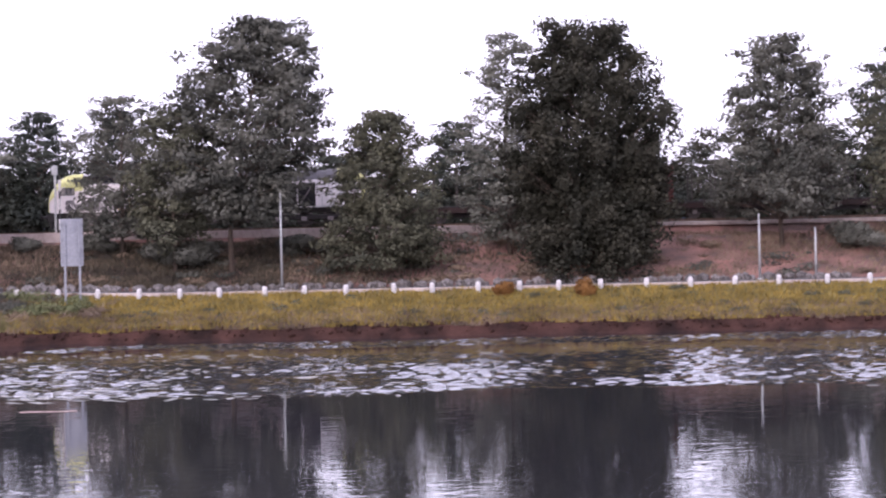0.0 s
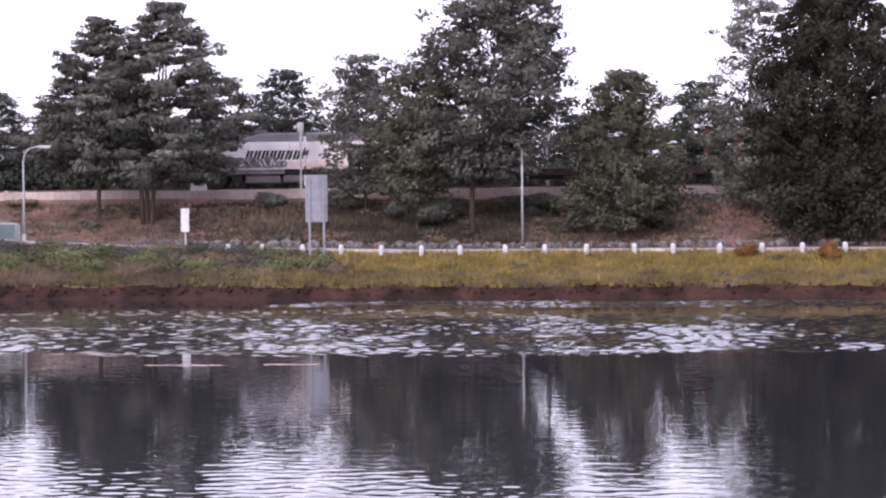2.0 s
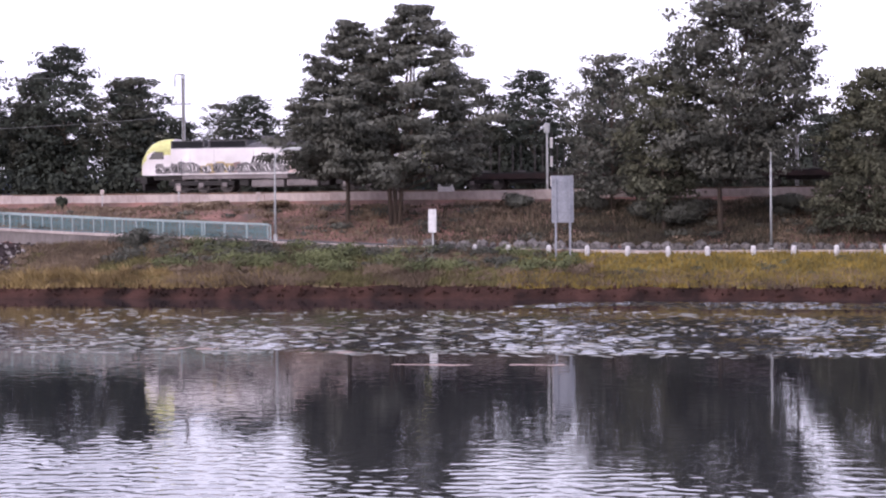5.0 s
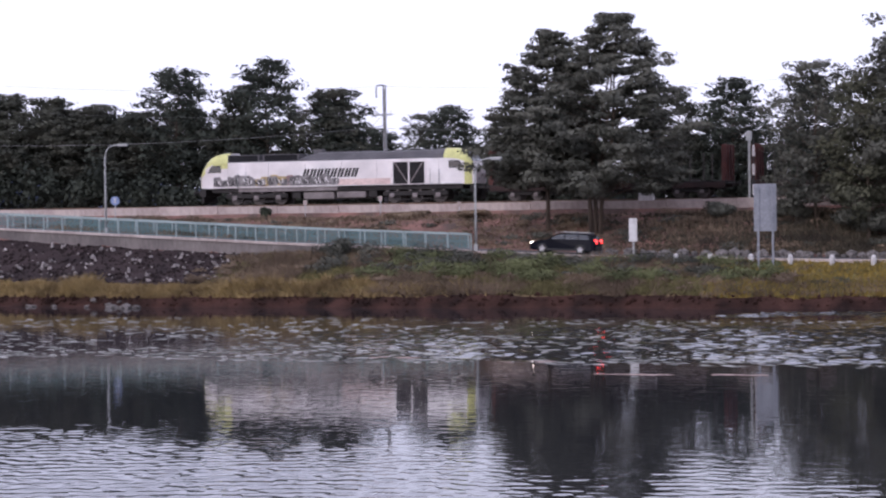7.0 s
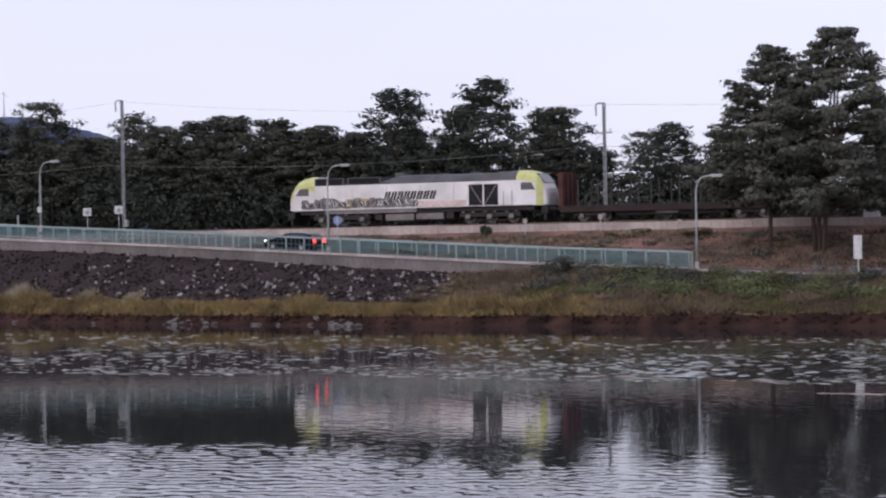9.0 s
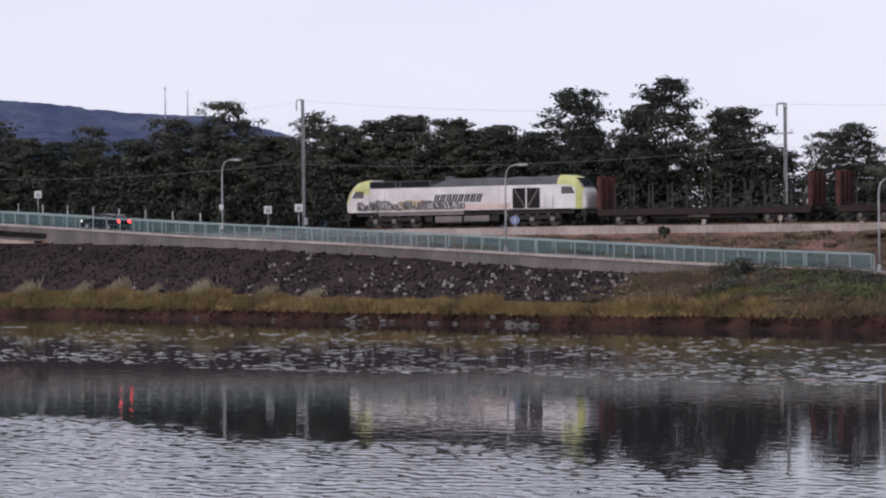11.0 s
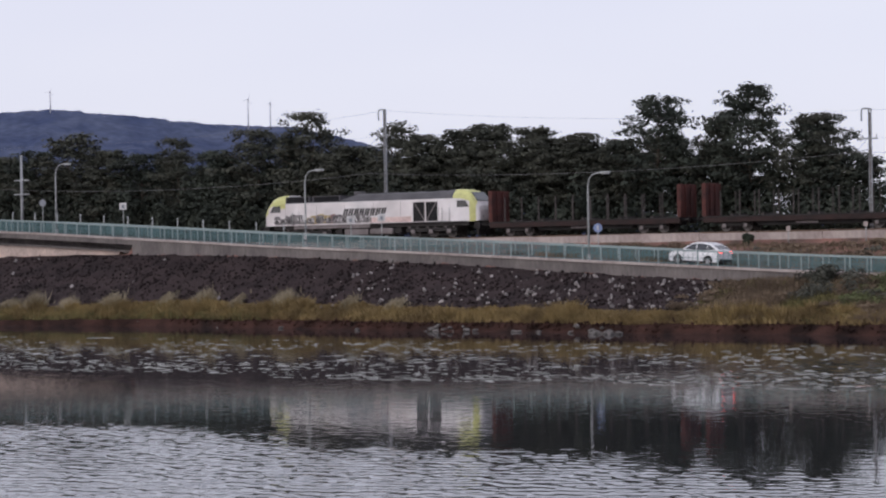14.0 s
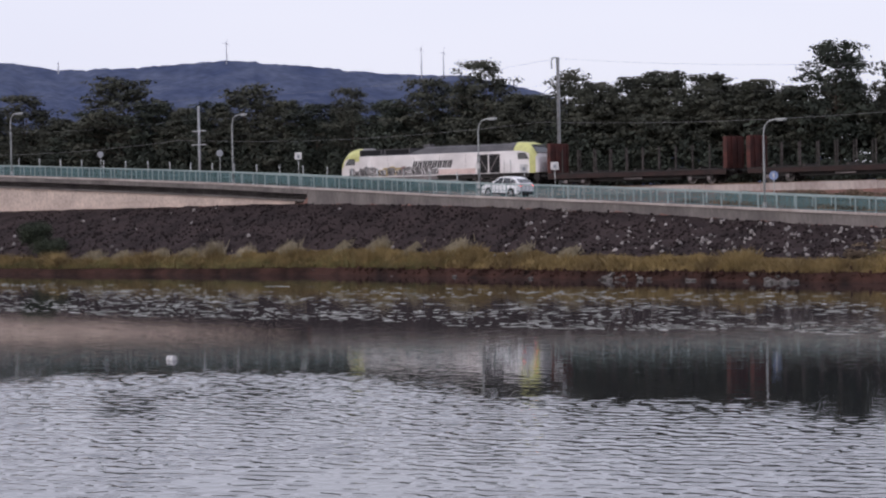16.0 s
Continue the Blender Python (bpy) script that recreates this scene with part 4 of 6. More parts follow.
def bush(name, x, y, r, h, material, seed, label):
    rng = np.random.default_rng(seed)
    t = empty(name, Matrix.Translation((x, y, ground_z(x, y))))
    C = [(rng.normal() * r * 0.4, rng.normal() * r * 0.4, h * (0.15 + 0.6 * rng.random())) for _ in range(9)]
    V, Q = leaves(C, [(r * 0.55, r * 0.55, h * 0.36)] * 9, [int(260 * max(1.0, r * r))] * 9, 0.14, rng)
    part("foliage", quick_mesh("foliage", V, Q, material), None, t)
    runs = [([(0, 0, -0.1), (c[0] * 0.5, c[1] * 0.5, c[2] * 0.5), c], [0.03, 0.02, 0.008]) for c in C]
    Vt, Ft = merged_tubes(runs, 5)
    part("stems", mesh_of("stems", Vt, Ft, M_BARK), None, t)
    return tagged(t, label, "bush")


def build_bushes():
    bush("bush", -48.3, 119.0, 0.95, 1.25, M_LEAF_MID, 31, "rounded dark green bush below the road edge")
    bush("bush", 3.6, 118.0, 0.65, 0.75, M_ORANGE, 32, "small rusty-orange shrub in the grass by the road")
    bush("bush", 8.2, 117.9, 0.9, 1.0, M_ORANGE, 33, "rusty-orange rounded shrub in the grass by the road")
    bush("bush", -62.6, 139.2, 0.55, 0.8, M_LEAF_DARK, 34, "dark tuft growing on the railway wall")
    bush("bush", -136.5, 119.6, 2.1, 2.6, M_LEAF_DARK, 35, "dark green bush at the foot of the bridge wall")
    for i, (x, y, r, h, m) in enumerate(((-27.5, 136.5, 1.2, 1.0, M_LEAF_MID), (-23.0, 136.0, 1.5, 1.3, M_LEAF_MID), (-45.5, 137.5, 1.3, 0.5, M_LEAF_BROWN), (-51.0, 138.0, 1.6, 0.45, M_LEAF_BROWN), (-9.0, 134.0, 1.8, 1.3, M_LEAF_MID), (-17.0, 133.0, 2.2, 1.6, M_LEAF_MID), (27.0, 133.0, 2.0, 1.6, M_LEAF_MID))):
        bush("bush", x, y, r, h, m, 50 + i, "low scrubby bush on the railway embankment")


# ---- stones ----
def stone_mesh(name, seed, material):
    bm = bmesh.new()
    bmesh.ops.create_icosphere(bm, subdivisions=1, radius=1)
    r = random.Random(seed)
    for v in bm.verts:
        v.co *= r.uniform(0.72, 1.1)
    me = bpy.data.meshes.new(name)
    bm.to_mesh(me)
    bm.free()
    me.materials.append(material)
    return me


def build_stones():
    slope = tagged(empty("riprap_slope"), "steep bank of dark rubble stones below the ramp wall", "stone bank")
    rng = random.Random(3)
    dark = [stone_mesh("stone", 60 + i, M_RIPRAP) for i in range(4)]
    pale = [stone_mesh("stone", 70 + i, M_PALESTONE) for i in range(4)]

    bould = [stone_mesh("boulder", 80 + i, M_BOULDER) for i in range(4)]

    def spot():
        x = rng.uniform(-150, -51)
        ys, ye = y_shore(x), y_edge(x)
        k = rng.uniform(0.24, 0.99)
        return x, ys + (ye - ys) * k
    for i in range(300):
        x, y = spot()
        if rng.random() < 0.72:
            x = rng.gauss(rng.choice((-57, -60, -63, -67, -71, -76, -84)), 1.5)
            y = y_shore(x) + (y_edge(x) - y_shore(x)) * rng.uniform(0.4, 0.98)
        ob = part("stone", rng.choice(pale if rng.random() < 0.9 else dark), None, slope)
        s = 0.05 + 0.16 * rng.random() ** 1.6
        ob.matrix_basis = Matrix.Translation((x, y, ground_z(x, y) + s * 0.25)) @ Euler((rng.uniform(0, 6), rng.uniform(0, 6), rng.uniform(0, 6))).to_matrix().to_4x4()
        ob.scale = (s * rng.uniform(0.9, 1.7), s, s * rng.uniform(0.6, 0.9))
    # the mass of dark rubble
    base = np.array([v.co[:] for v in dark[0].vertices])
    tri = np.array([p.vertices[:] for p in dark[0].polygons])
    nr = np.random.default_rng(8)
    V, Fc = [], []
    for i in range(6500):
        x, y = spot()
        s = 0.05 + 0.10 * nr.random() ** 2
        q = np.array(Euler((nr.random() * 6, nr.random() * 6, nr.random() * 6)).to_matrix())
        p = (base * np.array((s * 1.3, s, s * 0.8))) @ q.T + np.array((x, y, ground_z(x, y) + s * 0.1))
        Fc.append(tri + len(V) * len(base))
        V.append(p)
    ob = part("rubble", quick_mesh("rubble", np.concatenate(V), np.concatenate(Fc), M_RIPRAP), None, slope)
    ob["kind"] = "stuff"
    # boulders at the waterline
    for i in range(40):
        x = rng.gauss(rng.choice((-73.0, -71.2, -68.2, -66.8, -64.8, -62.6, -60.2, -58.2)), 0.5) if i < 36 else (-103.5, -94.0, -88.0, -80.0)[i - 36]
        s = 0.09 + 0.22 * rng.random() ** 2
        if i in (4, 5, 6):
            x, s = (-60.6, -59.3, -58.7)[i - 4], (0.33, 0.36, 0.28)[i - 4]
        y = y_shore(x) + rng.uniform(-0.3, 0.25)
        ob = part("boulder", rng.choice(bould), None)
        ob.matrix_basis = Matrix.Translation((x, y, max(0.0, ground_z(x, y)) + s * 0.12)) @ Euler((rng.uniform(-0.3, 0.3), rng.uniform(-0.3, 0.3), rng.uniform(0, 6))).to_matrix().to_4x4()
        ob.scale = (s * rng.uniform(1.1, 1.9), s * 1.1, s * rng.uniform(0.55, 0.8))
        tagged(ob, "pale boulder at the edge of the lake", "boulder", "boulders at the waterline")
    # stones along the foot of the embankment, behind the bollards
    for i in range(120):
        x = -34 + 60 * i / 120 + rng.uniform(-0.2, 0.2)
        y = y_edge(x) + 7.6 + rng.uniform(-0.15, 0.25)
        ob = part("edge_stone", rng.choice(bould), None)
        s = rng.uniform(0.2, 0.46)
        ob.matrix_basis = Matrix.Translation((x, y, ground_z(x, y) + 0.12)) @ Euler((0, 0, rng.uniform(0, 6))).to_matrix().to_4x4()
        ob.scale = (s * 1.3, s, s)
        tagged(ob, "rough stone lining the foot of the embankment", "stone", "stones along the road")


# ---- street furniture ----
def build_bollards():
    xs = [-26.8, -24.7, -22.3, -20.0, -17.6, -15.2, -12.9, -10.25, -7.95, -5.53, -2.72, -0.47, 2.2, 4.6, 6.9, 9.35, 12.05, 14.6, 17.2, 19.75, 22.6, 25.1, 27.6, 30.2]
    vs, fs = [], []
    prof = [(0.0, -0.2), (0.15, -0.2), (0.15, 0.40), (0.138, 0.50), (0.10, 0.57), (0.0, 0.59)]
    seg = 14
    for r, z in prof:
        for k in range(seg):
            a = 2 * math.pi * k / seg
            vs.append((r * math.cos(a), r * math.sin(a), z))
    for i in range(len(prof) - 1):
        for k in range(seg):
            fs.append((i * seg + k, i * seg + (k + 1) % seg, (i + 1) * seg + (k + 1) % seg, (i + 1) * seg + k))
    me = mesh_of("bollard", vs, fs, M_WHITEPAINT, True)
    for i, x in enumerate(xs):
        ob = part("bollard", me, None)
        ob.matrix_basis = Matrix.Translation((x, 118.7, ground_z(x, 118.7) + 0.03)) @ Euler((radians(2 * math.sin(i * 3)), radians(2.5 * math.sin(i * 5)), 0)).to_matrix().to_4x4()
        tagged(ob, "short white-painted concrete bollard beside the road", "bollard", "bollards along the road")


def street_lamp(x, y, z, h, label):
    t = empty("street_lamp", Matrix.Translation((x, y, z)))
    part("base_plate", boxes((-0.18, 0.18, -0.18, 0.18, -0.05, 0.04), (-0.11, 0.11, -0.11, 0.11, 0.04, 0.5), bevel=0.015), M_GALV, t)
    pts = [(0, 0, 0.0), (0, 0, h * 0.5), (0, 0, h - 0.9), (0.10, 0, h - 0.42), (0.36, 0, h - 0.12), (0.75, 0, h - 0.01), (1.05, 0, h)]
    tube("pole", pts, [0.085, 0.07, 0.055, 0.05, 0.045, 0.04, 0.04], M_GALV, t)
    bm = boxes((0.95, 1.75, -0.14, 0.14, h - 0.06, h + 0.08), bevel=0.05)
    head = part("lamp_head", bm, M_GALV, t)
    part("diffuser", boxes((1.08, 1.7, -0.1, 0.1, h - 0.10, h - 0.055), bevel=0.015), M_HEADDIM, head)
    return tagged(t, label, "street lamp", "street lamps along the road")


def build_lamps():
    for x, h in ((-39.7, 5.8), (-66.95, 6.1), (-93.1, 6.0), (-121.9, 6.05), (-153.1, 6.1), (-184, 6.1)):
        street_lamp(x, y_edge(x) + 0.42, z_road(x), h, "grey steel street lamp with curved arm behind the railing")
    for x, h in ((-9.85, 5.9), (19.9, 4.0), (23.4, 3.1)):
        t = empty("steel_post", Matrix.Translation((x, 126.6, 2.45)))
        part("base_plate", boxes((-0.16, 0.16, -0.16, 0.16, -0.05, 0.04), bevel=0.01), M_GALV, t)
        tube("pole", [(0, 0, 0), (0, 0, h * 0.5), (0, 0, h)], [0.075, 0.065, 0.05], M_GALV, t)
        part("cap", boxes((-0.065, 0.065, -0.065, 0.065, h, h + 0.05), bevel=0.015), M_GALV, t)
        tagged(t, "plain grey steel post beside the road", "post", "steel posts beside the road")


def build_signs():
    # large sign seen from behind, on two posts
    t = empty("road_sign", Matrix.Translation((-21.3, 117.9, ground_z(-21.3, 117.9))) @ Euler((0, 0, radians(14))).to_matrix().to_4x4())
    b = ground_z(-21.3, 117.9)
    part("panel", boxes((-0.65, 0.65, -0.03, 0.03, 4.22 - b, 6.98 - b), bevel=0.012), M_SIGNGREY, t)
    for z in (4.6, 5.6, 6.6):
        part("stiffener", boxes((-0.6, 0.6, -0.075, -0.034, z - b - 0.025, z - b + 0.025)), M_SIGNGREY, t)
    for x in (-0.42, 0.42):
        part("post", boxes((x - 0.06, x + 0.06, -0.16, -0.078, -0.4, 6.9 - b), bevel=0.01), M_SIGNGREY, t)
    tagged(t, "back of a tall grey road sign on two posts", "road sign")
    # white marker
    b = ground_z(-30.7, 126.6)
    t = empty("marker_sign", Matrix.Translation((-31.35, 126.6, b)))
    part("post", boxes((-0.05, 0.05, 0.04, 0.12, -0.3, 4.6 - b)), M_GALV, t)
    part("panel", boxes((-0.27, 0.27, -0.03, 0.03, 3.55 - b, 5.05 - b), bevel=0.02), M_WHITEPAINT, t)
    tagged(t, "white upright marker panel on a short post", "sign")
    # signs on the far side of the ramp
    for x, yy, top, kind in ((-120.3, 7.3, 10.0, "square"), (-131.0, 7.3, 10.6, "round"), (-90.6, 7.3, 8.3, "square"), (-93.8, 7.3, 8.2, "square"), (-70.3, 7.6, 7.08, "blue"), (-148, 7.3, 11.0, "round")):
        y, z = y_edge(x) + yy, z_road(x)
        t = empty("traffic_sign", Matrix.Translation((x, y, z)) @ Euler((0, 0, radians(25))).to_matrix().to_4x4())
        hh = top - z
        tube("post", [(0, 0.05, -0.2), (0, 0.05, hh)], 0.035, M_GALV, t, 6)
        if kind == "square":
            part("plate", boxes((-0.32, 0.32, -0.015, 0.015, hh - 0.62, hh), bevel=0.01), M_WHITEPAINT, t, "white square plate")
            part("symbol", boxes((-0.12, 0.12, -0.022, -0.0155, hh - 0.5, hh - 0.2)), M_SIGNGREY, t, "grey symbol")
        else:
            bm = bmesh.new()
            cyl(bm, (0, 0, hh - 0.32), 0.32, 0.03, "Y", 24)
            part("disc", bm, M_BLUE if kind == "blue" else M_SIGNGREY, t)
            if kind == "blue":
                part("symbol", boxes((-0.06, 0.06, -0.026, -0.0155, hh - 0.5, hh - 0.14)), M_WHITEPAINT, t, "white symbol")
        tagged(t, {"square": "small white square sign on a grey post", "round": "round grey-backed sign on a grey post", "blue": "small round blue sign on a grey post"}[kind], "traffic sign")
    # pale relay box beside the track, and plates on one lamp post
    p = rail_pos(-36.75, 140.3, 6.0)
    t = empty("relay_box", Matrix.Translation(p) @ Euler((0, 0, -TILT)).to_matrix().to_4x4())
    part("cabinet", boxes((-0.55, 0.55, -0.25, 0.25, 0, 0.72), bevel=0.03), M_WHITEPAINT, t)
    part("lid", boxes((-0.6, 0.6, -0.3, 0.3, 0.721, 0.78), bevel=0.02), M_GALV, t)
    tagged(t, "low pale relay box beside the railway track", "relay box")
    t = empty("notice_plate", Matrix.Translation((-93.1, y_edge(-93.1) + 0.30, z_road(-93.1))))
    part("plate", boxes((-0.2, 0.2, -0.02, 0.02, 2.2, 2.62), bevel=0.01), M_WHITEPAINT, t)
    part("lower_plate", boxes((-0.16, 0.16, -0.02, 0.02, 0.75, 1.2), bevel=0.01), M_WHITEPAINT, t)
    tube("bracket", [(0, 0.022, 0.7), (0, 0.022, 2.6)], 0.02, M_GALV, t, 6)
    tagged(t, "two small white plates fixed to a street lamp", "notice plate")
    # slim posts on the far side of the bridge
    for k in range(26):
        x = -101 - k * 3.1
        ob = tube("guard_post", [(x, y_edge(x) + 7.2, z_road(x) - 0.1), (x, y_edge(x) + 7.2, z_road(x) + 1.75)], 0.05, M_GALV, None, 6)
        tagged(ob, "slim grey guard post on the far side of the road", "post", "guard posts")
    # railway signal seen edge-on
    p = rail_pos(-29.0, 139.9, 0)
    t = empty("railway_signal", Matrix.Translation((p.x, p.y, 6.0)))
    part("mast", boxes((-0.36, -0.22, -0.07, 0.07, -0.2, 4.95), bevel=0.01), M_GALV, t)
    part("head", boxes((-0.5, -0.12, -0.12, 0.16, 4.3, 4.95), bevel=0.03), M_GALV, t)
    part("post", boxes((-0.05, 0.07, -0.06, 0.06, -0.2, 4.3), bevel=0.01), M_BLACK, t)
    for z in (0.5, 1.9, 3.2):
        part("white_band", boxes((-0.075, 0.095, -0.085, 0.085, z, z + 0.75), bevel=0.01), M_WHITEPAINT, t)
    tagged(t, "grey railway signal mast with black-and-white post", "railway signal")
    # small markers on the embankment
    for s, d, z0, h in ((-62.0, 137.5, 5.3, 1.3), (-55.8, 137.0, 5.3, 1.5), (-50.0, 137.8, 5.4, 0.9)):
        p = rail_pos(s, d, z0)
        t = empty("track_marker", Matrix.Translation(p))
        tube("post", [(0, 0, -0.3), (0, 0, h)], 0.04, M_GALV, t, 6)
        part("plate", boxes((-0.16, 0.16, -0.05, -0.02, h - 0.3, h + 0.05), bevel=0.01), M_PALEWALL, t)
        tagged(t, "small pale marker post below the railway wall", "marker post")


def catenary_pole(s, top):
    p = rail_pos(s, 146.0, 5.9)
    h = top - 5.9
    t = empty("catenary_pole", Matrix.Translation(p) @ Euler((0, 0, -TILT)).to_matrix().to_4x4())
    for x in (-0.09, 0.09):
        part("flange", boxes((x - 0.02, x + 0.02, -0.10, 0.10, -0.3, h)), M_POLE, t)
    for k in range(int(h / 0.55)):
        part("lacing", boxes((-0.069, 0.069, -0.02, 0.02, k * 0.55 + 0.2, k * 0.55 + 0.27)), M_POLE, t)
    part("web", boxes((-0.069, 0.069, -0.008, 0.008, 0, h - 0.3)), M_TANK, t)
    tube("hook", [(0.0, 0, h - 0.02), (-0.35, 0, h + 0.02), (-0.62, 0, h - 0.02), (-0.68, 0, h - 0.3), (-0.66, 0, h - 0.95)], 0.065, M_POLE, t, 6)
    part("crossarm", boxes((-0.8, 0.62, -0.06, 0.06, h - 2.35, h - 2.24)), M_POLE, t)
    for x in (-0.7, 0.5):
        bm = bmesh.new()
        for k in range(3):
            cyl(bm, (x, 0, h - 2.18 + k * 0.09), 0.07, 0.05, "Z", 10)
        part("insulator", bm, M_WHITEPAINT, t)
    tube("cantilever", [(0, -0.1, h - 3.1), (0, -2.6, h - 3.4)], 0.035, M_POLE, t, 6)
    tube("stay", [(0, -0.1, h - 2.1), (0, -2.6, h - 3.35)], 0.02, M_POLE, t, 6)
    part("equipment_box", boxes((0.14, 0.42, -0.15, 0.15, 0.9, 1.5), bevel=0.02), M_POLE, t)
    return tagged(t, "slim grey steel catenary mast with crossarm behind the track", "catenary mast", "catenary masts")


def build_poles():
    spots = ((-59.0, 15.5), (-104.1, 17.8), (-12.5, 15.6), (33, 15.6), (-194, 17))
    for s, top in spots:
        catenary_pole(s, top)
    # plain pole with crossbars further on
    p = rail_pos(-149.0, 146.0, 6.0)
    t = empty("utility_pole", Matrix.Translation(p))
    tube("pole", [(0, 0, -0.3), (0, 0, 9.6)], [0.17, 0.11], M_POLE, t, 10)
    for z in (7.0, 5.6):
        part("crossbar", boxes((-1.0, 1.0, -0.06, 0.06, z, z + 0.12)), M_POLE, t)
    tagged(t, "grey utility pole with two crossbars before the wood", "utility pole")
    # wires
    order = sorted([s for s, _ in spots] + [-149.0])
    tops = {s: q for s, q in spots}
    tops[-149.0] = 16.5
    for dz, dd, thick in ((-0.1, 0, 0.010), (-3.4, -2.6, 0.018), (-2.2, 0, 0.007)):
        runs = []
        for a, b in zip(order, order[1:]):
            za, zb = tops[a] + dz, tops[b] + dz
            if dz < -3:
                za = zb = 15.5 + dz
            pts = [rail_pos(a + (b - a) * k / 8, 146 + dd, za + (zb - za) * k / 8 - 0.7 * 4 * (k / 8) * (1 - k / 8)) for k in range(9)]
            runs.append((pts, [thick] * 9))
        V, Fc = merged_tubes(runs, 4)
        tagged(part("overhead_wire", mesh_of("overhead_wire", V, Fc, M_WIRE), None), "thin dark overhead wire along the railway", "wire", "overhead wires")


# ---- far distance ----
def build_mountain():
    az = (-75, -66, -58, -52, -49.8, -48.1, -46, -43.6, -41.1, -39.2, -36.8, -34.9, -33.5, -31, -26, -15, 0, 30)
    el = (1.0, 2.4, 3.4, 3.9, 4.05, 3.8, 3.86, 4.03, 3.8, 3.58, 3.46, 3.0, 2.4, 1.5, 0.8, 0.4, 0.3, 0.3)
    D = 3400.0
    rows, cols = 26, 900
    vs, fs = [], []
    for i in range(cols + 1):
        a = -75 + 105 * i / cols
        e = interp(a, az, el) + 0.05 * noise.noise((a * 2.2, 0, 0)) + 0.035 * noise.noise((a * 7, 3, 0)) + 0.03 * noise.noise((a * 23, 5, 0))
        ra = radians(a)
        top = D * math.tan(radians(e)) + 5.5
        for j in range(rows + 1):
            k = j / rows
            d = D - 1500 * (1 - k) ** 1.2
            z = 5 + (top - 5) * k ** 1.3 + ((45 * noise.noise((a * 0.5, k * 4, 2)) + 22 * noise.noise((a * 1.7 + 3, k * 9, 6)) + 9 * noise.noise((a * 6, k * 22, 9))) * k * (1 - k) * 3)
            vs.append((d * math.sin(ra), d * math.cos(ra), z))
    for i in range(cols):
        for j in range(rows):
            q = i * (rows + 1) + j
            fs.append((q, q + rows + 1, q + rows + 2, q + 1))
    tagged(part("backdrop_mountain", mesh_of("backdrop_mountain", vs, fs, M_HAZED_HILL, True), None), "distant wooded mountain ridge with haze put into its blue colour", "mountain", kind="structure")
    for a, e0, e1 in ((-43.6, 3.95, 4.6), (-38.15, 3.5, 4.38), (-37.53, 3.45, 4.25), (-48.24, 3.7, 4.04)):
        ra = radians(a)
        z0, z1 = D * math.tan(radians(e0)), D * math.tan(radians(e1)) + 5.5
        t = empty("wind_turbine", Matrix.Translation((D * math.sin(ra) * 0.995, D * math.cos(ra) * 0.995, z0)) @ Euler((0, 0, -ra)).to_matrix().to_4x4())
        H = z1 - z0
        tube("tower", [(0, 0, -5), (0, 0, H * 0.85)], [1.3, 0.8], M_TURBINE, t, 8)
        part("nacelle", boxes((-1, 1, -3, 2, H * 0.85 - 1, H * 0.85 + 1), bevel=0.3), M_TURBINE, t)
        for k in range(3):
            an = radians(20 + 120 * k)
            tube("blade", [(0, -3.2, H * 0.85), (math.sin(an) * H * 0.17, -3.2, H * 0.85 + math.cos(an) * H * 0.17)], [0.35, 0.15], M_TURBINE, t, 5)
        tagged(t, "far white wind turbine on the mountain ridge", "wind turbine", "wind turbines")


def build_buoy():
    t = empty("buoy", Matrix.Translation((-52.0, 51.4, 0.0)))
    bm = bmesh.new()
    cyl(bm, (0, 0, 0.04), 0.13, 0.30, "X", 16)
    part("float", bm, M_WHITEPAINT, t)
    bm = bmesh.new()
    cyl(bm, (0, 0, 0.04), 0.135, 0.05, "X", 16)
    part("band", bm, M_SIGNGREY, t)
    tagged(t, "small white buoy with a grey band floating on the lake", "buoy")


# ---- the train ----
def section(x, w, zb, zs, zt, cut):
    """Half outline of the body at x, mirrored to a ring: sill, side top, shoulder, roof."""
    half = [(w, zb), (w, zb + (zs - zb) * 0.4), (w, zb + (zs - zb) * 0.78), (w, zs), (w - cut * 0.25, zs + (zt - zs) * 0.45), (w - cut, zt - 0.06), (max(0.05, w - cut - 0.3), zt)]
    half = [(max(0.02, a), b) for a, b in half]
    return [(x, -a, b) for a, b in half] + [(x, a, b) for a, b in reversed(half)]


def loft(sections, pick=None, closed=True):
    vs, fs, mi = [], [], []
    k = len(sections[0])
    for s in sections:
        vs += s
    for i in range(len(sections) - 1):
        for j in range(k if closed else k - 1):
            a, b = i * k + j, i * k + (j + 1) % k
            fs.append((a, b, b + k, a + k))
            c = sum((Vector(vs[q]) for q in fs[-1]), Vector()) / 4
            mi.append(pick(c) if pick else 0)
    fs += [tuple(range(k))[::-1], tuple(range((len(sections) - 1) * k, len(sections) * k))]
    mi += [pick(Vector(sections[0][0])) if pick else 0, pick(Vector(sections[-1][0])) if pick else 0]
    return vs, fs, mi


def wheelset(parent, x, r, name="wheelset"):
    bm = bmesh.new()
    for y in (-0.76, 0.76):
        cyl(bm, (0, y, 0), r, 0.13, "Y", 24)
        cyl(bm, (0, y * 1.09, 0), r * 0.42, 0.10, "Y", 14)
        for k in range(6):
            a = k * math.pi / 3
            cyl(bm, (math.cos(a) * r * 0.66, y * 1.09, math.sin(a) * r * 0.66), r * 0.10, 0.03, "Y", 8)
    cyl(bm, (0, 0, 0), 0.09, 1.5, "Y", 10)
    ob = part(name, bm, M_WHEEL, parent)
    ob.location = (x, 0, r)
    return ob


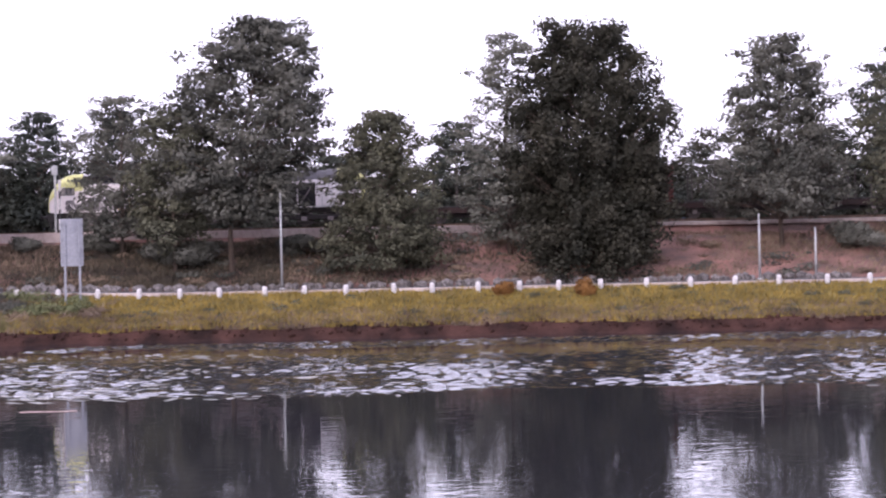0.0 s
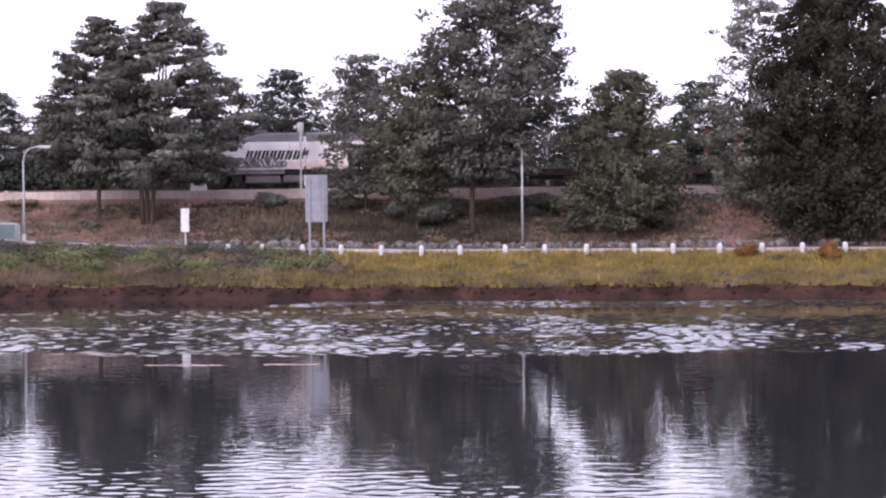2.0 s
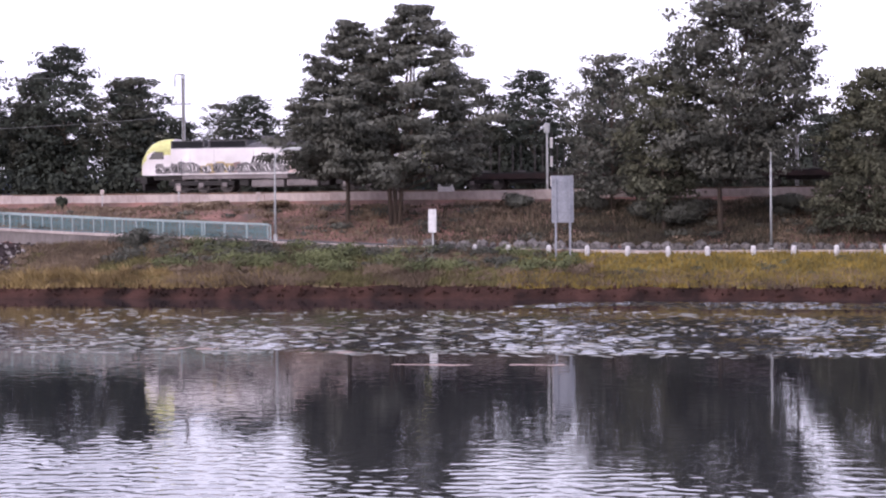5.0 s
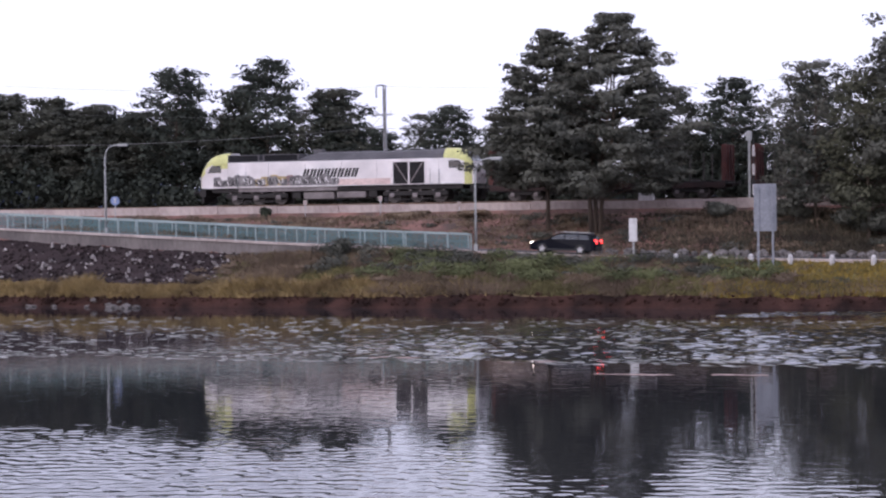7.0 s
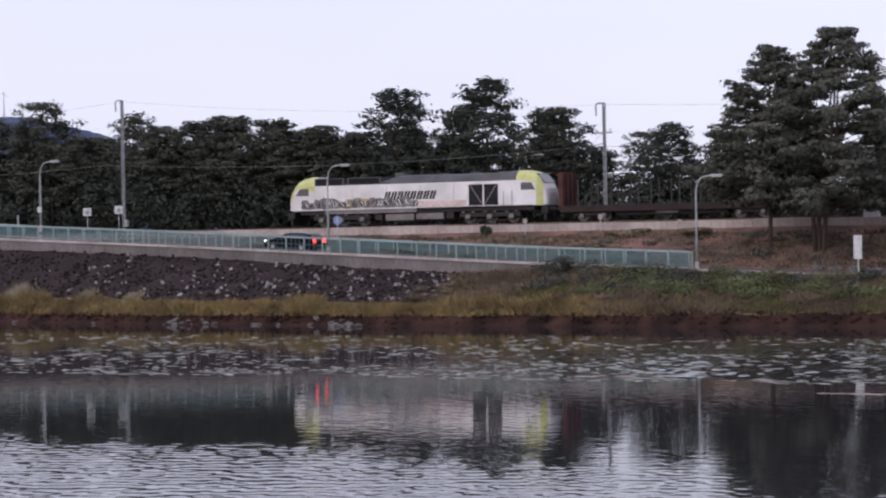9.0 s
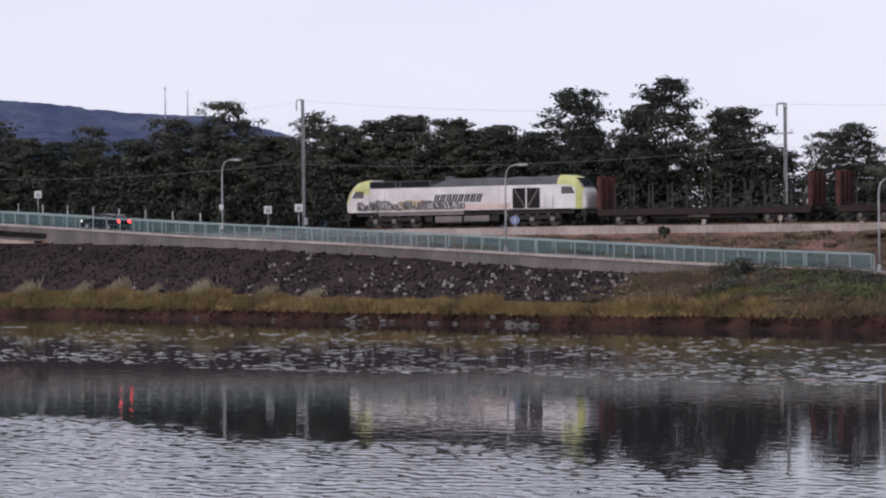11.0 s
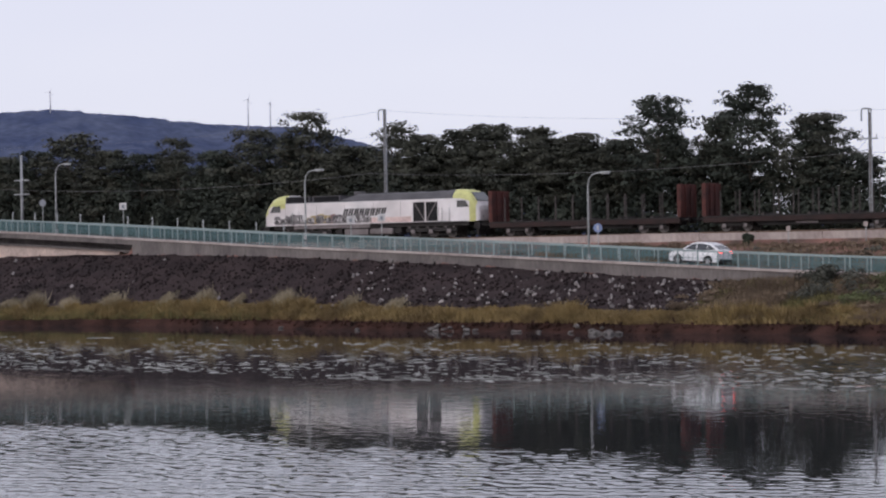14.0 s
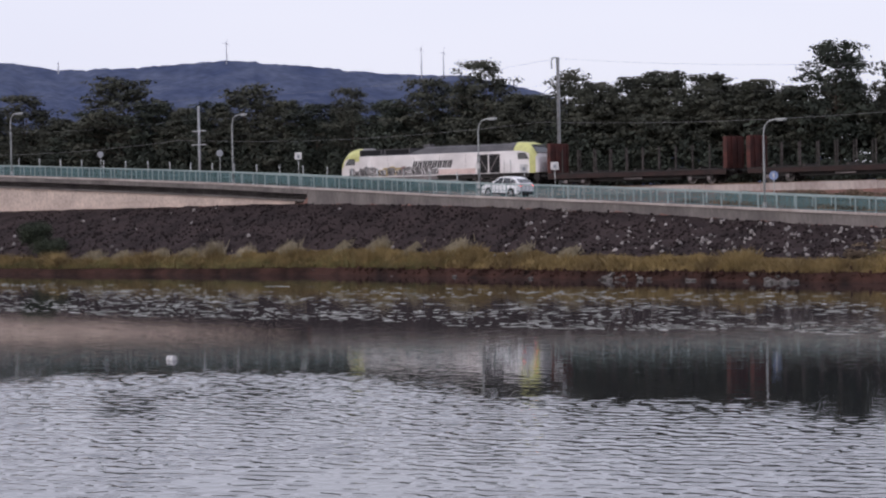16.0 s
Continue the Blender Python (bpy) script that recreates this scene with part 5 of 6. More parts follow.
WHEELS = []


def locomotive():
    t = empty("diesel_locomotive")
    B0, B1 = -0.75, 22.05

    def cab(sign, x0):
        st = []
        for d, w, zs, zt, cut in ((0.0, 1.05, 1.9, 2.25, 0.25), (0.10, 1.20, 2.25, 2.65, 0.3), (0.28, 1.30, 2.55, 2.95, 0.3), (0.55, 1.38, 2.80, 3.35, 0.35), (0.85, 1.42, 3.0, 3.68, 0.42), (1.25, 1.435, 3.15, 3.90, 0.5), (1.75, 1.435, 3.24, 4.02, 0.55), (2.5, 1.435, 3.28, 4.04, 0.55), (3.25, 1.435, 3.28, 4.0, 0.55)):
            st.append(section(x0 + sign * d, w, 1.32 if d > 0.2 else 1.38, zs, zt, cut))
        if sign < 0:
            st = st[::-1]
        return st[:8] if sign > 0 else st

    def pick_left(c):
        d = c.x - B0
        return 1 if ((c.z > 2.9 and d < 2.6) or (d < 0.6 and c.z > 2.2) or (d < 0.15 and c.z > 1.5)) else 0

    def pick_right(c):
        d = B1 - c.x
        if d > 2.6 and c.z > 3.3:
            return 2
        return 1 if ((c.z > 3.2 and 0.5 < d < 2.6) or (0.25 < d < 0.9 and abs(c.y) > 0.9)) else 0
    for name, st, pick in (("front_cab", cab(1, B0), pick_left), ("rear_cab", cab(-1, B1), pick_right)):
        vs, fs, mi = loft(st, pick)
        me = mesh_of(name, vs, fs, [M_LOCOWHITE, M_LOCOYELLOW, M_ROOF])
        me.polygons.foreach_set("material_index", mi)
        part(name, me, None, t, "white cab with lime-yellow roof and edges")
    # body side and roof
    xa, xb = B0 + 2.502, B1 - 3.252
    bm = boxes((xa, xb, -1.43, 1.43, 1.32, 3.28), bevel=0.03)
    part("body_shell", bm, M_LOCOWHITE, t, "grimy white body side")
    for stations in (((xa, 3.50), (7.75, 3.50)), ((7.752, 3.60), (9.2, 3.93), (xb, 3.93))):
        vs, fs, mi = loft([[(x, -1.40, 3.283), (x, -1.30, 3.42), (x, -0.95, zt - 0.08), (x, -0.5, zt), (x, 0.5, zt), (x, 0.95, zt - 0.08), (x, 1.30, 3.42), (x, 1.40, 3.283)] for x, zt in stations])
        part("roof", mesh_of("roof", vs, fs, M_ROOF), None, t, "grey sloping roof")
    for x0, x1 in ((xa + 0.05, 4.35), (4.8, 7.70)):
        part("roof_grille", boxes((x0, x1, -1.36, 1.36, 3.36, 3.80), bevel=0.03), M_ROOFDARK, t, "dark roof radiator")
        for xx in (x0, x1):
            part("grille_frame", boxes((xx - 0.07, xx + 0.07, -1.38, 1.38, 3.33, 3.86), bevel=0.02), M_ROOF, t)
        for y in (-1.36, 1.36):
            part("grille_rail", boxes((x0, x1, y - 0.035, y + 0.035, 3.80, 3.87)), M_ROOF, t)
    for x in (9.4, 10.4, 11.5, 12.6, 15.2, 17.5):
        part("roof_hatch", boxes((x, x + 0.8, -0.5, 0.5, 3.932, 4.0), bevel=0.02), M_ROOF, t)
    part("exhaust", boxes((8.5, 9.3, -0.35, 0.35, 3.75, 4.18), bevel=0.05), M_ROOF, t)
    # side grille with its braces
    part("side_grille", boxes((15.52, 18.07, -1.455, -1.42, 1.42, 3.06)), M_ROOFDARK, t, "dark louvred side intake")
    for k in range(16):
        z = 1.47 + k * 0.1
        part("louvre", boxes((15.56, 18.03, -1.47, -1.4555, z, z + 0.035)), M_UNDER, t)
    for d in ((15.46, 15.54, -1.49, -1.44, 1.38, 3.10), (18.05, 18.13, -1.49, -1.44, 1.38, 3.10), (16.73, 16.85, -1.49, -1.471, 1.42, 3.06), (15.55, 18.04, -1.49, -1.471, 3.04, 3.10)):
        part("grille_frame", boxes(d), M_LOCOWHITE, t)
    for sgn in (-1, 1):
        bm = boxes((-0.045, 0.045, -1.488, -1.472, -0.95, 0.95))
        bmesh.ops.transform(bm, matrix=Matrix.Translation((16.79 + sgn * 0.62, 0, 2.25)) @ Matrix.Rotation(sgn * radians(34), 4, "Y"), verts=bm.verts)
        part("brace", bm, M_TANK, t)
    # cab windows, doors
    for xs in ((0.05, 0.40, 1.15, 0.6), (B1 - 0.95, B1 - 1.25, B1 - 2.05, B1 - 1.4)):
        a, b, c, d = xs
        v = [(a, 2.55), (c, 2.55), (c, 3.05), (b, 3.05)] if a < b else [(c, 2.55), (a, 2.55), (b, 3.05), (c, 3.05)]
        vs = [(x, -1.452, z) for x, z in v] + [(x, -1.40, z) for x, z in v]
        fs = [(0, 1, 2, 3), (4, 7, 6, 5)] + [(i, i + 4, (i + 1) % 4 + 4, (i + 1) % 4) for i in range(4)]
        part("side_window", mesh_of("side_window", vs, fs, M_GLASS), None, t, "dark cab side window")
        cx, cz = sum(x for x, _ in v) / 4, sum(z for _, z in v) / 4
        v2 = [(cx + (x - cx) * 1.07, cz + (z - cz) * 1.10) for x, z in v]
        vs = [(x, -1.445, z) for x, z in v2] + [(x, -1.40, z) for x, z in v2]
        part("window_frame", mesh_of("window_frame", vs, fs, M_ROOFDARK), None, t)
    # windscreens follow the slope of the nose
    for d0, x0 in ((1, B0), (-1, B1)):
        q = [(x0 + d0 * 0.36, -1.0, 2.98), (x0 + d0 * 0.36, 1.0, 2.98), (x0 + d0 * 0.98, 0.95, 3.68), (x0 + d0 * 0.98, -0.95, 3.68)]
        off = Vector((-0.09 * d0, 0, 0.10))
        vs = [Vector(p) + off for p in q] + [Vector(p) - off for p in q]
        fs = [(0, 1, 2, 3), (4, 7, 6, 5)] + [(i, i + 4, (i + 1) % 4 + 4, (i + 1) % 4) for i in range(4)]
        part("windscreen", mesh_of("windscreen", vs, fs, M_GLASS), None, t, "dark sloping windscreen")
        for y in (-0.62, 0.62):
            bm = bmesh.new()
            cyl(bm, (x0 + d0 * 0.02, y, 1.72), 0.11, 0.12, "X", 14)
            part("lamp", bm, M_HEADDIM, t)
            bm = bmesh.new()
            cyl(bm, (x0 - d0 * 0.28, y * 1.4, 1.02), 0.10, 0.55, "X", 12)
            cyl(bm, (x0 - d0 * 0.55, y * 1.4, 1.02), 0.24, 0.05, "X", 16)
            part("buffer", bm, M_UNDER, t)
        part("buffer_beam", boxes((min(x0 - d0 * 0.05, x0 + d0 * 0.5), max(x0 - d0 * 0.05, x0 + d0 * 0.5), -1.25, 1.25, 0.7, 1.22), bevel=0.03), M_UNDER, t)
        part("snow_plough", boxes((min(x0 + d0 * 0.1, x0 + d0 * 0.3), max(x0 + d0 * 0.1, x0 + d0 * 0.3), -1.2, 1.2, 0.2, 0.69), bevel=0.02), M_UNDER, t)
        for k in range(3):
            part("hose", boxes((x0 - d0 * 0.1 - 0.04, x0 - d0 * 0.1 + 0.04, -0.3 + k * 0.3 - 0.04, -0.3 + k * 0.3 + 0.04, 0.35, 0.95), bevel=0.02), M_TRIM, t)
    for x in (2.65, 18.55):
        part("cab_door", boxes((x, x + 0.62, -1.462, -1.432, 1.43, 3.1), bevel=0.01), M_LOCOWHITE, t, "white cab door")
        for xx in (x - 0.05, x + 0.67):
            tube("handrail", [(xx, -1.50, 1.3), (xx, -1.50, 2.5)], 0.02, M_GALV, t, 6)
    for x in (5.2, 8.3, 11.3, 14.2):
        part("panel_joint", boxes((x, x + 0.018, -1.4345, -1.4285, 1.3, 3.2)), M_TANK, t)
    part("side_stripe", boxes((10.9, 21.0, -1.446, -1.436, 1.32, 1.36)), M_ROOF, t, "dark sill band")
    # lettering replaced by slanted dark bars of its size
    for k in range(8):
        x = 8.05 + k * 0.575
        bm = boxes((x, x + 0.20, -1.444, -1.436, 2.02, 2.68), (x + 0.26, x + 0.46, -1.444, -1.436, 2.02, 2.68))
        for vv in bm.verts:
            vv.co.x += (vv.co.z - 2.05) * 0.35
        part("letter_bar", bm, M_BLACK, t, "plain dark slanted mark")
    part("faded_panel", boxes((11.0, 15.3, -1.437, -1.431, 1.40, 1.86)), M_LOCOPINK, t, "faded pinkish wash along the lower side")
    # sprayed patches along the lower side
    rng = random.Random(12)
    for layer in range(2):
        x = 0.5 + layer * 0.3
        while x < 10.3:
            wv, hv = rng.uniform(0.45, 1.0), rng.uniform(0.5, 0.86)
            pts = []
            for k in range(12):
                a = 2 * math.pi * k / 12
                ca, sa = math.cos(a), math.sin(a)
                pts.append((x + wv / 2 + math.copysign(abs(ca) ** 0.5, ca) * wv * 0.55 * rng.uniform(0.85, 1.1), 1.44 + hv / 2 + math.copysign(abs(sa) ** 0.5, sa) * hv * 0.52 * rng.uniform(0.85, 1.1)))
            dy = 0.001 + 0.0025 * layer + rng.uniform(0, 0.0015)
            vs = [(a, -1.4665 - dy, max(1.33, b)) for a, b in pts] + [(a, -1.43, max(1.33, b)) for a, b in pts]
            fs = [tuple(range(12)), tuple(range(23, 11, -1))] + [(i, i + 12, (i + 1) % 12 + 12, (i + 1) % 12) for i in range(12)]
            part("graffiti_patch", mesh_of("graffiti_patch", vs, fs, (M_GRAFFITI3 if rng.random() < 0.5 else M_GRAFFITI2) if 3.8 < x < 7.2 and layer == 0 else M_GRAFFITI), None, t, "faded sprayed patch")
            for q in range(5):
                xx = x + rng.uniform(0, wv)
                bm = boxes((-0.03, 0.03, -1.4745, -1.4725, -hv * 0.32, hv * 0.32))
                bmesh.ops.transform(bm, matrix=Matrix.Translation((xx, 0, 1.46 + hv * 0.45)) @ Matrix.Rotation(rng.uniform(-0.9, 0.9), 4, "Y"), verts=bm.verts)
                part("spray_stroke", bm, M_BLACK if rng.random() < 0.5 else (M_LOCOWHITE if rng.random() < 0.5 else M_GRAFFITI), t)
            x += wv * (0.92 if layer == 0 else 1.35)
    # underframe, tanks, bogies
    part("underframe", boxes((0.3, 21.0, -1.25, 1.25, 0.98, 1.318), bevel=0.02), M_UNDER, t)
    part("side_skirt", boxes((2.6, 10.9, -1.36, -1.255, 1.0, 1.31), bevel=0.02), M_TANK, t, "grimy grey skirt")
    part("fuel_tank", boxes((8.0, 10.6, -1.2, 1.2, 0.35, 0.948), bevel=0.12), M_TANK, t, "grey fuel tank")
    part("fuel_tank", boxes((10.75, 13.2, -1.2, 1.2, 0.4, 0.948), bevel=0.12), M_TANK, t, "grey fuel tank")
    for x in (7.1, 13.4):
        part("equipment_box", boxes((x, x + 0.7, -1.22, 1.22, 0.45, 0.948), bevel=0.05), M_UNDER, t)
    for c in (4.1, 17.2):
        bg = part("bogie", boxes((c - 2.6, c + 2.6, -1.22, -0.98, 0.52, 0.86), (c - 2.6, c + 2.6, 0.98, 1.22, 0.52, 0.86), (c - 0.2, c + 0.2, -0.9, 0.9, 0.5, 0.8), bevel=0.04), M_UNDER, t)
        for k in (-1.85, 0.0, 1.85):
            WHEELS.append((wheelset(t, c + k, 0.54), c + k, 0.54))
            part("axle_box", boxes((c + k - 0.2, c + k + 0.2, -1.33, -1.225, 0.4, 0.72), bevel=0.04), M_TANK, bg)
            for dx in (-0.42, 0.42):
                bm = bmesh.new()
                cyl(bm, (c + k + dx, -1.14, 0.98), 0.11, 0.22, "Z", 10)
                part("spring", bm, M_TANK, bg)
        part("brake_rigging", boxes((c - 2.3, c + 2.3, -1.28, -1.24, 0.22, 0.30)), M_UNDER, bg)
    return tagged(t, "white and lime-yellow six-axle diesel locomotive with graffiti", "locomotive")


def flat_wagon():
    """Bogie flat wagon with rust-red bulkheads at both ends and side stakes. x from 0 to 18."""
    t = empty("flat_wagon")
    L = 17.6
    part("deck", boxes((0, L, -1.4, 1.4, 1.10, 1.20), bevel=0.02), M_UNDER, t)
    for y in (-1.34, 1.34):
        part("sole_bar", boxes((0, L, y - 0.05, y + 0.05, 0.72, 1.098), bevel=0.01), M_SOLE, t, "rusty side beam")
    part("centre_sill", boxes((0.3, L - 0.3, -0.3, 0.3, 0.6, 1.098)), M_UNDER, t)
    for x, s in ((0.06, 1), (L - 0.06, -1)):
        bh = part("bulkhead", boxes((x - 0.06, x + 0.06, -1.38, 1.38, 1.2, 3.78), bevel=0.015), M_RED, t, "rust-red end bulkhead")
        for y in (-1.3, -0.45, 0.45, 1.3):
            part("rib", boxes((min(x + s * 0.062, x + s * 0.18), max(x + s * 0.062, x + s * 0.18), y - 0.06, y + 0.06, 1.2, 3.74)), M_RED, bh)
            part("outer_rib", boxes((min(x - s * 0.062, x - s * 0.16), max(x - s * 0.062, x - s * 0.16), y - 0.05, y + 0.05, 1.2, 3.74)), M_RED, bh)
    k = 1.5
    while k < L - 1:
        for y in (-1.33, 1.33):
            part("stake", boxes((k - 0.045, k + 0.045, y - 0.045, y + 0.045, 1.2, 3.15), bevel=0.012), M_STAKE, t)
        k += 1.62
    for x in (2.4, 5.0, 8.8, 12.2, 15.1):
        part("bolster", boxes((x - 0.12, x + 0.12, -1.3, 1.3, 1.202, 1.36)), M_STAKE, t)
    part("truss_beam", boxes((4.4, L - 4.4, -1.0, 1.0, 0.42, 0.70), bevel=0.03), M_UNDER, t)
    part("brake_cylinder", boxes((7.6, 9.4, -1.15, -1.003, 0.5, 0.7), bevel=0.05), M_TANK, t)
    for c in (2.6, L - 2.6):
        bg = part("bogie", boxes((c - 1.3, c + 1.3, -1.15, -0.98, 0.42, 0.70), (c - 1.3, c + 1.3, 0.98, 1.15, 0.42, 0.70), (c - 0.25, c + 0.25, -0.95, 0.95, 0.4, 0.6), bevel=0.03), M_UNDER, t)
        for q in (-0.9, 0.9):
            WHEELS.append((wheelset(t, c + q, 0.46), c + q, 0.46))
            part("axle_box", boxes((c + q - 0.16, c + q + 0.16, -1.24, -1.155, 0.32, 0.6), bevel=0.03), M_TANK, bg)
    for x, s in ((0, -1), (L, 1)):
        for y in (-0.87, 0.87):
            bm = bmesh.new()
            cyl(bm, (x + s * 0.3, y, 1.0), 0.1, 0.6, "X", 10)
            cyl(bm, (x + s * 0.58, y, 1.0), 0.22, 0.05, "X", 14)
            part("buffer", bm, M_UNDER, t)
    return tagged(t, "empty rusty flat wagon with red bulkheads and stakes", "freight wagon", "wagons of the train")


# ---- cars ----
CARWHEELS = []


def car(name, profile, glass, length, paint, lit, label, tall):
    """A car along x, nose at x = 0 (to the left), built from its side profile, narrowed towards the roof."""
    t = empty(name)

    def half(z):
        return 0.90 - max(0.0, z - 0.95) * 0.42

    def shell(pts, inset):
        n = len(pts)
        vs, fs = [], []
        for k, f in enumerate((-1.0, -0.86, 0.86, 1.0)):
            for x, z in pts:
                w = half(z) * f
                xx = x
                if abs(f) > 0.9:
                    cx = length / 2
                    xx = cx + (x - cx) * (0.965 if abs(x - cx) > length * 0.4 else 1.0)
                vs.append((xx, w * inset, z))
        for k in range(3):
            for i in range(n):
                a, b = k * n + i, k * n + (i + 1) % n
                fs.append((a, a + n, b + n, b))
        fs += [tuple(range(n)), tuple(range(3 * n, 4 * n))[::-1]]
        return vs, fs
    body = part("body", mesh_of("body", *shell(profile, 1.0), paint), None, t)
    for y in (-1, 1):
        for k, g in enumerate(glass):
            vs = [(x, y * (half(z) + 0.006), z) for x, z in g] + [(x, y * (half(z) - 0.03), z) for x, z in g]
            m = len(g)
            fs = [tuple(range(m)), tuple(range(2 * m - 1, m - 1, -1))] + [(i, i + m, (i + 1) % m + m, (i + 1) % m) for i in range(m)]
            part("side_window", mesh_of("side_window", vs, fs, M_GLASS), None, t)
    # windscreen and rear window laid on the slopes
    for (xa, za), (xb, zb) in (tall["front"], tall["rear"]):
        d = Vector((za - zb, 0, xb - xa)).normalized() * 0.012 * (1 if xa < xb else -1)
        q = [(xa, -half(za) * 0.84, za), (xa, half(za) * 0.84, za), (xb, half(zb) * 0.82, zb), (xb, -half(zb) * 0.82, zb)]
        vs = [Vector(p) + d for p in q] + [Vector(p) - d * 2 for p in q]
        fs = [(0, 1, 2, 3), (4, 7, 6, 5)] + [(i, i + 4, (i + 1) % 4 + 4, (i + 1) % 4) for i in range(4)]
        part("windscreen" if xa < xb else "rear_window", mesh_of("glass", vs, fs, M_GLASS), None, t)
    for y in (-0.66, 0.66):
        part("headlight", boxes((0.04, 0.42, y - 0.2, y + 0.2, 0.62, 0.80), bevel=0.04), M_HEAD if lit else M_HEADDIM, t, "lit headlight" if lit else "clear headlight")
        x1 = length
        part("tail_light", boxes((x1 - 0.26, x1 + 0.012, y - 0.12, y + 0.18, tall["tail"][0], tall["tail"][1]), bevel=0.03), M_TAIL if lit else M_TAILDIM, t, "glowing red tail light")
    part("front_bumper", boxes((-0.03, 0.25, -0.8, 0.8, 0.26, 0.50), bevel=0.05), M_TRIM, t)
    part("rear_bumper", boxes((length - 0.22, length + 0.03, -0.8, 0.8, 0.28, 0.52), bevel=0.05), M_TRIM, t)
    for y in (-0.9, 0.9):
        part("side_sill", boxes((1.2, length - 1.2, y - 0.02, y + 0.02, 0.22, 0.36), bevel=0.01), M_TRIM, t)
        part("door_handle", boxes((length * 0.5, length * 0.5 + 0.18, y * 1.005 - 0.015, y * 1.005 + 0.015, 0.86, 0.90)), paint, t)
        part("mirror", boxes((1.42, 1.6, y * 1.1 - 0.09, y * 1.1 + 0.09, 0.92, 1.05), bevel=0.03), paint, t)
    r = tall["wheel"]
    for x in tall["axles"]:
        for y in (-0.80, 0.80):
            bm = bmesh.new()
            cyl(bm, (0, 0, 0), r, 0.22, "Y", 24)
            wh = part("wheel", bm, M_TYRE, t)
            s = -1 if y < 0 else 1
            bm = bmesh.new()
            cyl(bm, (0, s * 0.115, 0), r * 0.30, 0.03, "Y", 12)
            for k in range(5):
                b2 = bmesh.new()
                box(b2, -0.045, 0.045, s * 0.115 - 0.012, s * 0.115 + 0.012, 0.04, r * 0.68)
                bmesh.ops.transform(b2, matrix=Matrix.Rotation(2 * math.pi * k / 5, 4, "Y"), verts=b2.verts)
                tmp = bpy.data.meshes.new("spoke")
                b2.to_mesh(tmp)
                b2.free()
                bm.from_mesh(tmp)
                bpy.data.meshes.remove(tmp)
            part("rim", bm, M_RIM, wh)
            bm = bmesh.new()
            cyl(bm, (0, s * 0.112, 0), r * 0.70, 0.006, "Y", 20)
            part("brake_disc", bm, M_WHEEL, wh)
            wh.location = (x, y, r)
            CARWHEELS.append((wh, x, y, r))
            # dark wheel arch
            vs = [(x + math.cos(a) * (r + 0.06), y + s * 0.105, r + math.sin(a) * (r + 0.06)) for a in np.linspace(0, math.pi, 13)]
            vs += [(p[0], y + s * 0.06, p[2]) for p in vs]
            fs = [tuple(range(13)), tuple(range(25, 12, -1))] + [(i, i + 13, (i + 1) % 13 + 13, (i + 1) % 13) for i in range(13)]
            part("wheel_arch", mesh_of("wheel_arch", vs, fs, M_TRIM), None, t)
    if tall.get("rails"):
        for y in (-0.62, 0.62):
            tube("roof_rail", [(1.75, y, tall["rails"] - 0.02), (2.0, y, tall["rails"] + 0.05), (3.9, y, tall["rails"] + 0.04), (4.2, y, tall["rails"] - 0.03)], 0.018, M_GALV, t, 6)
    return tagged(t, label, "car")


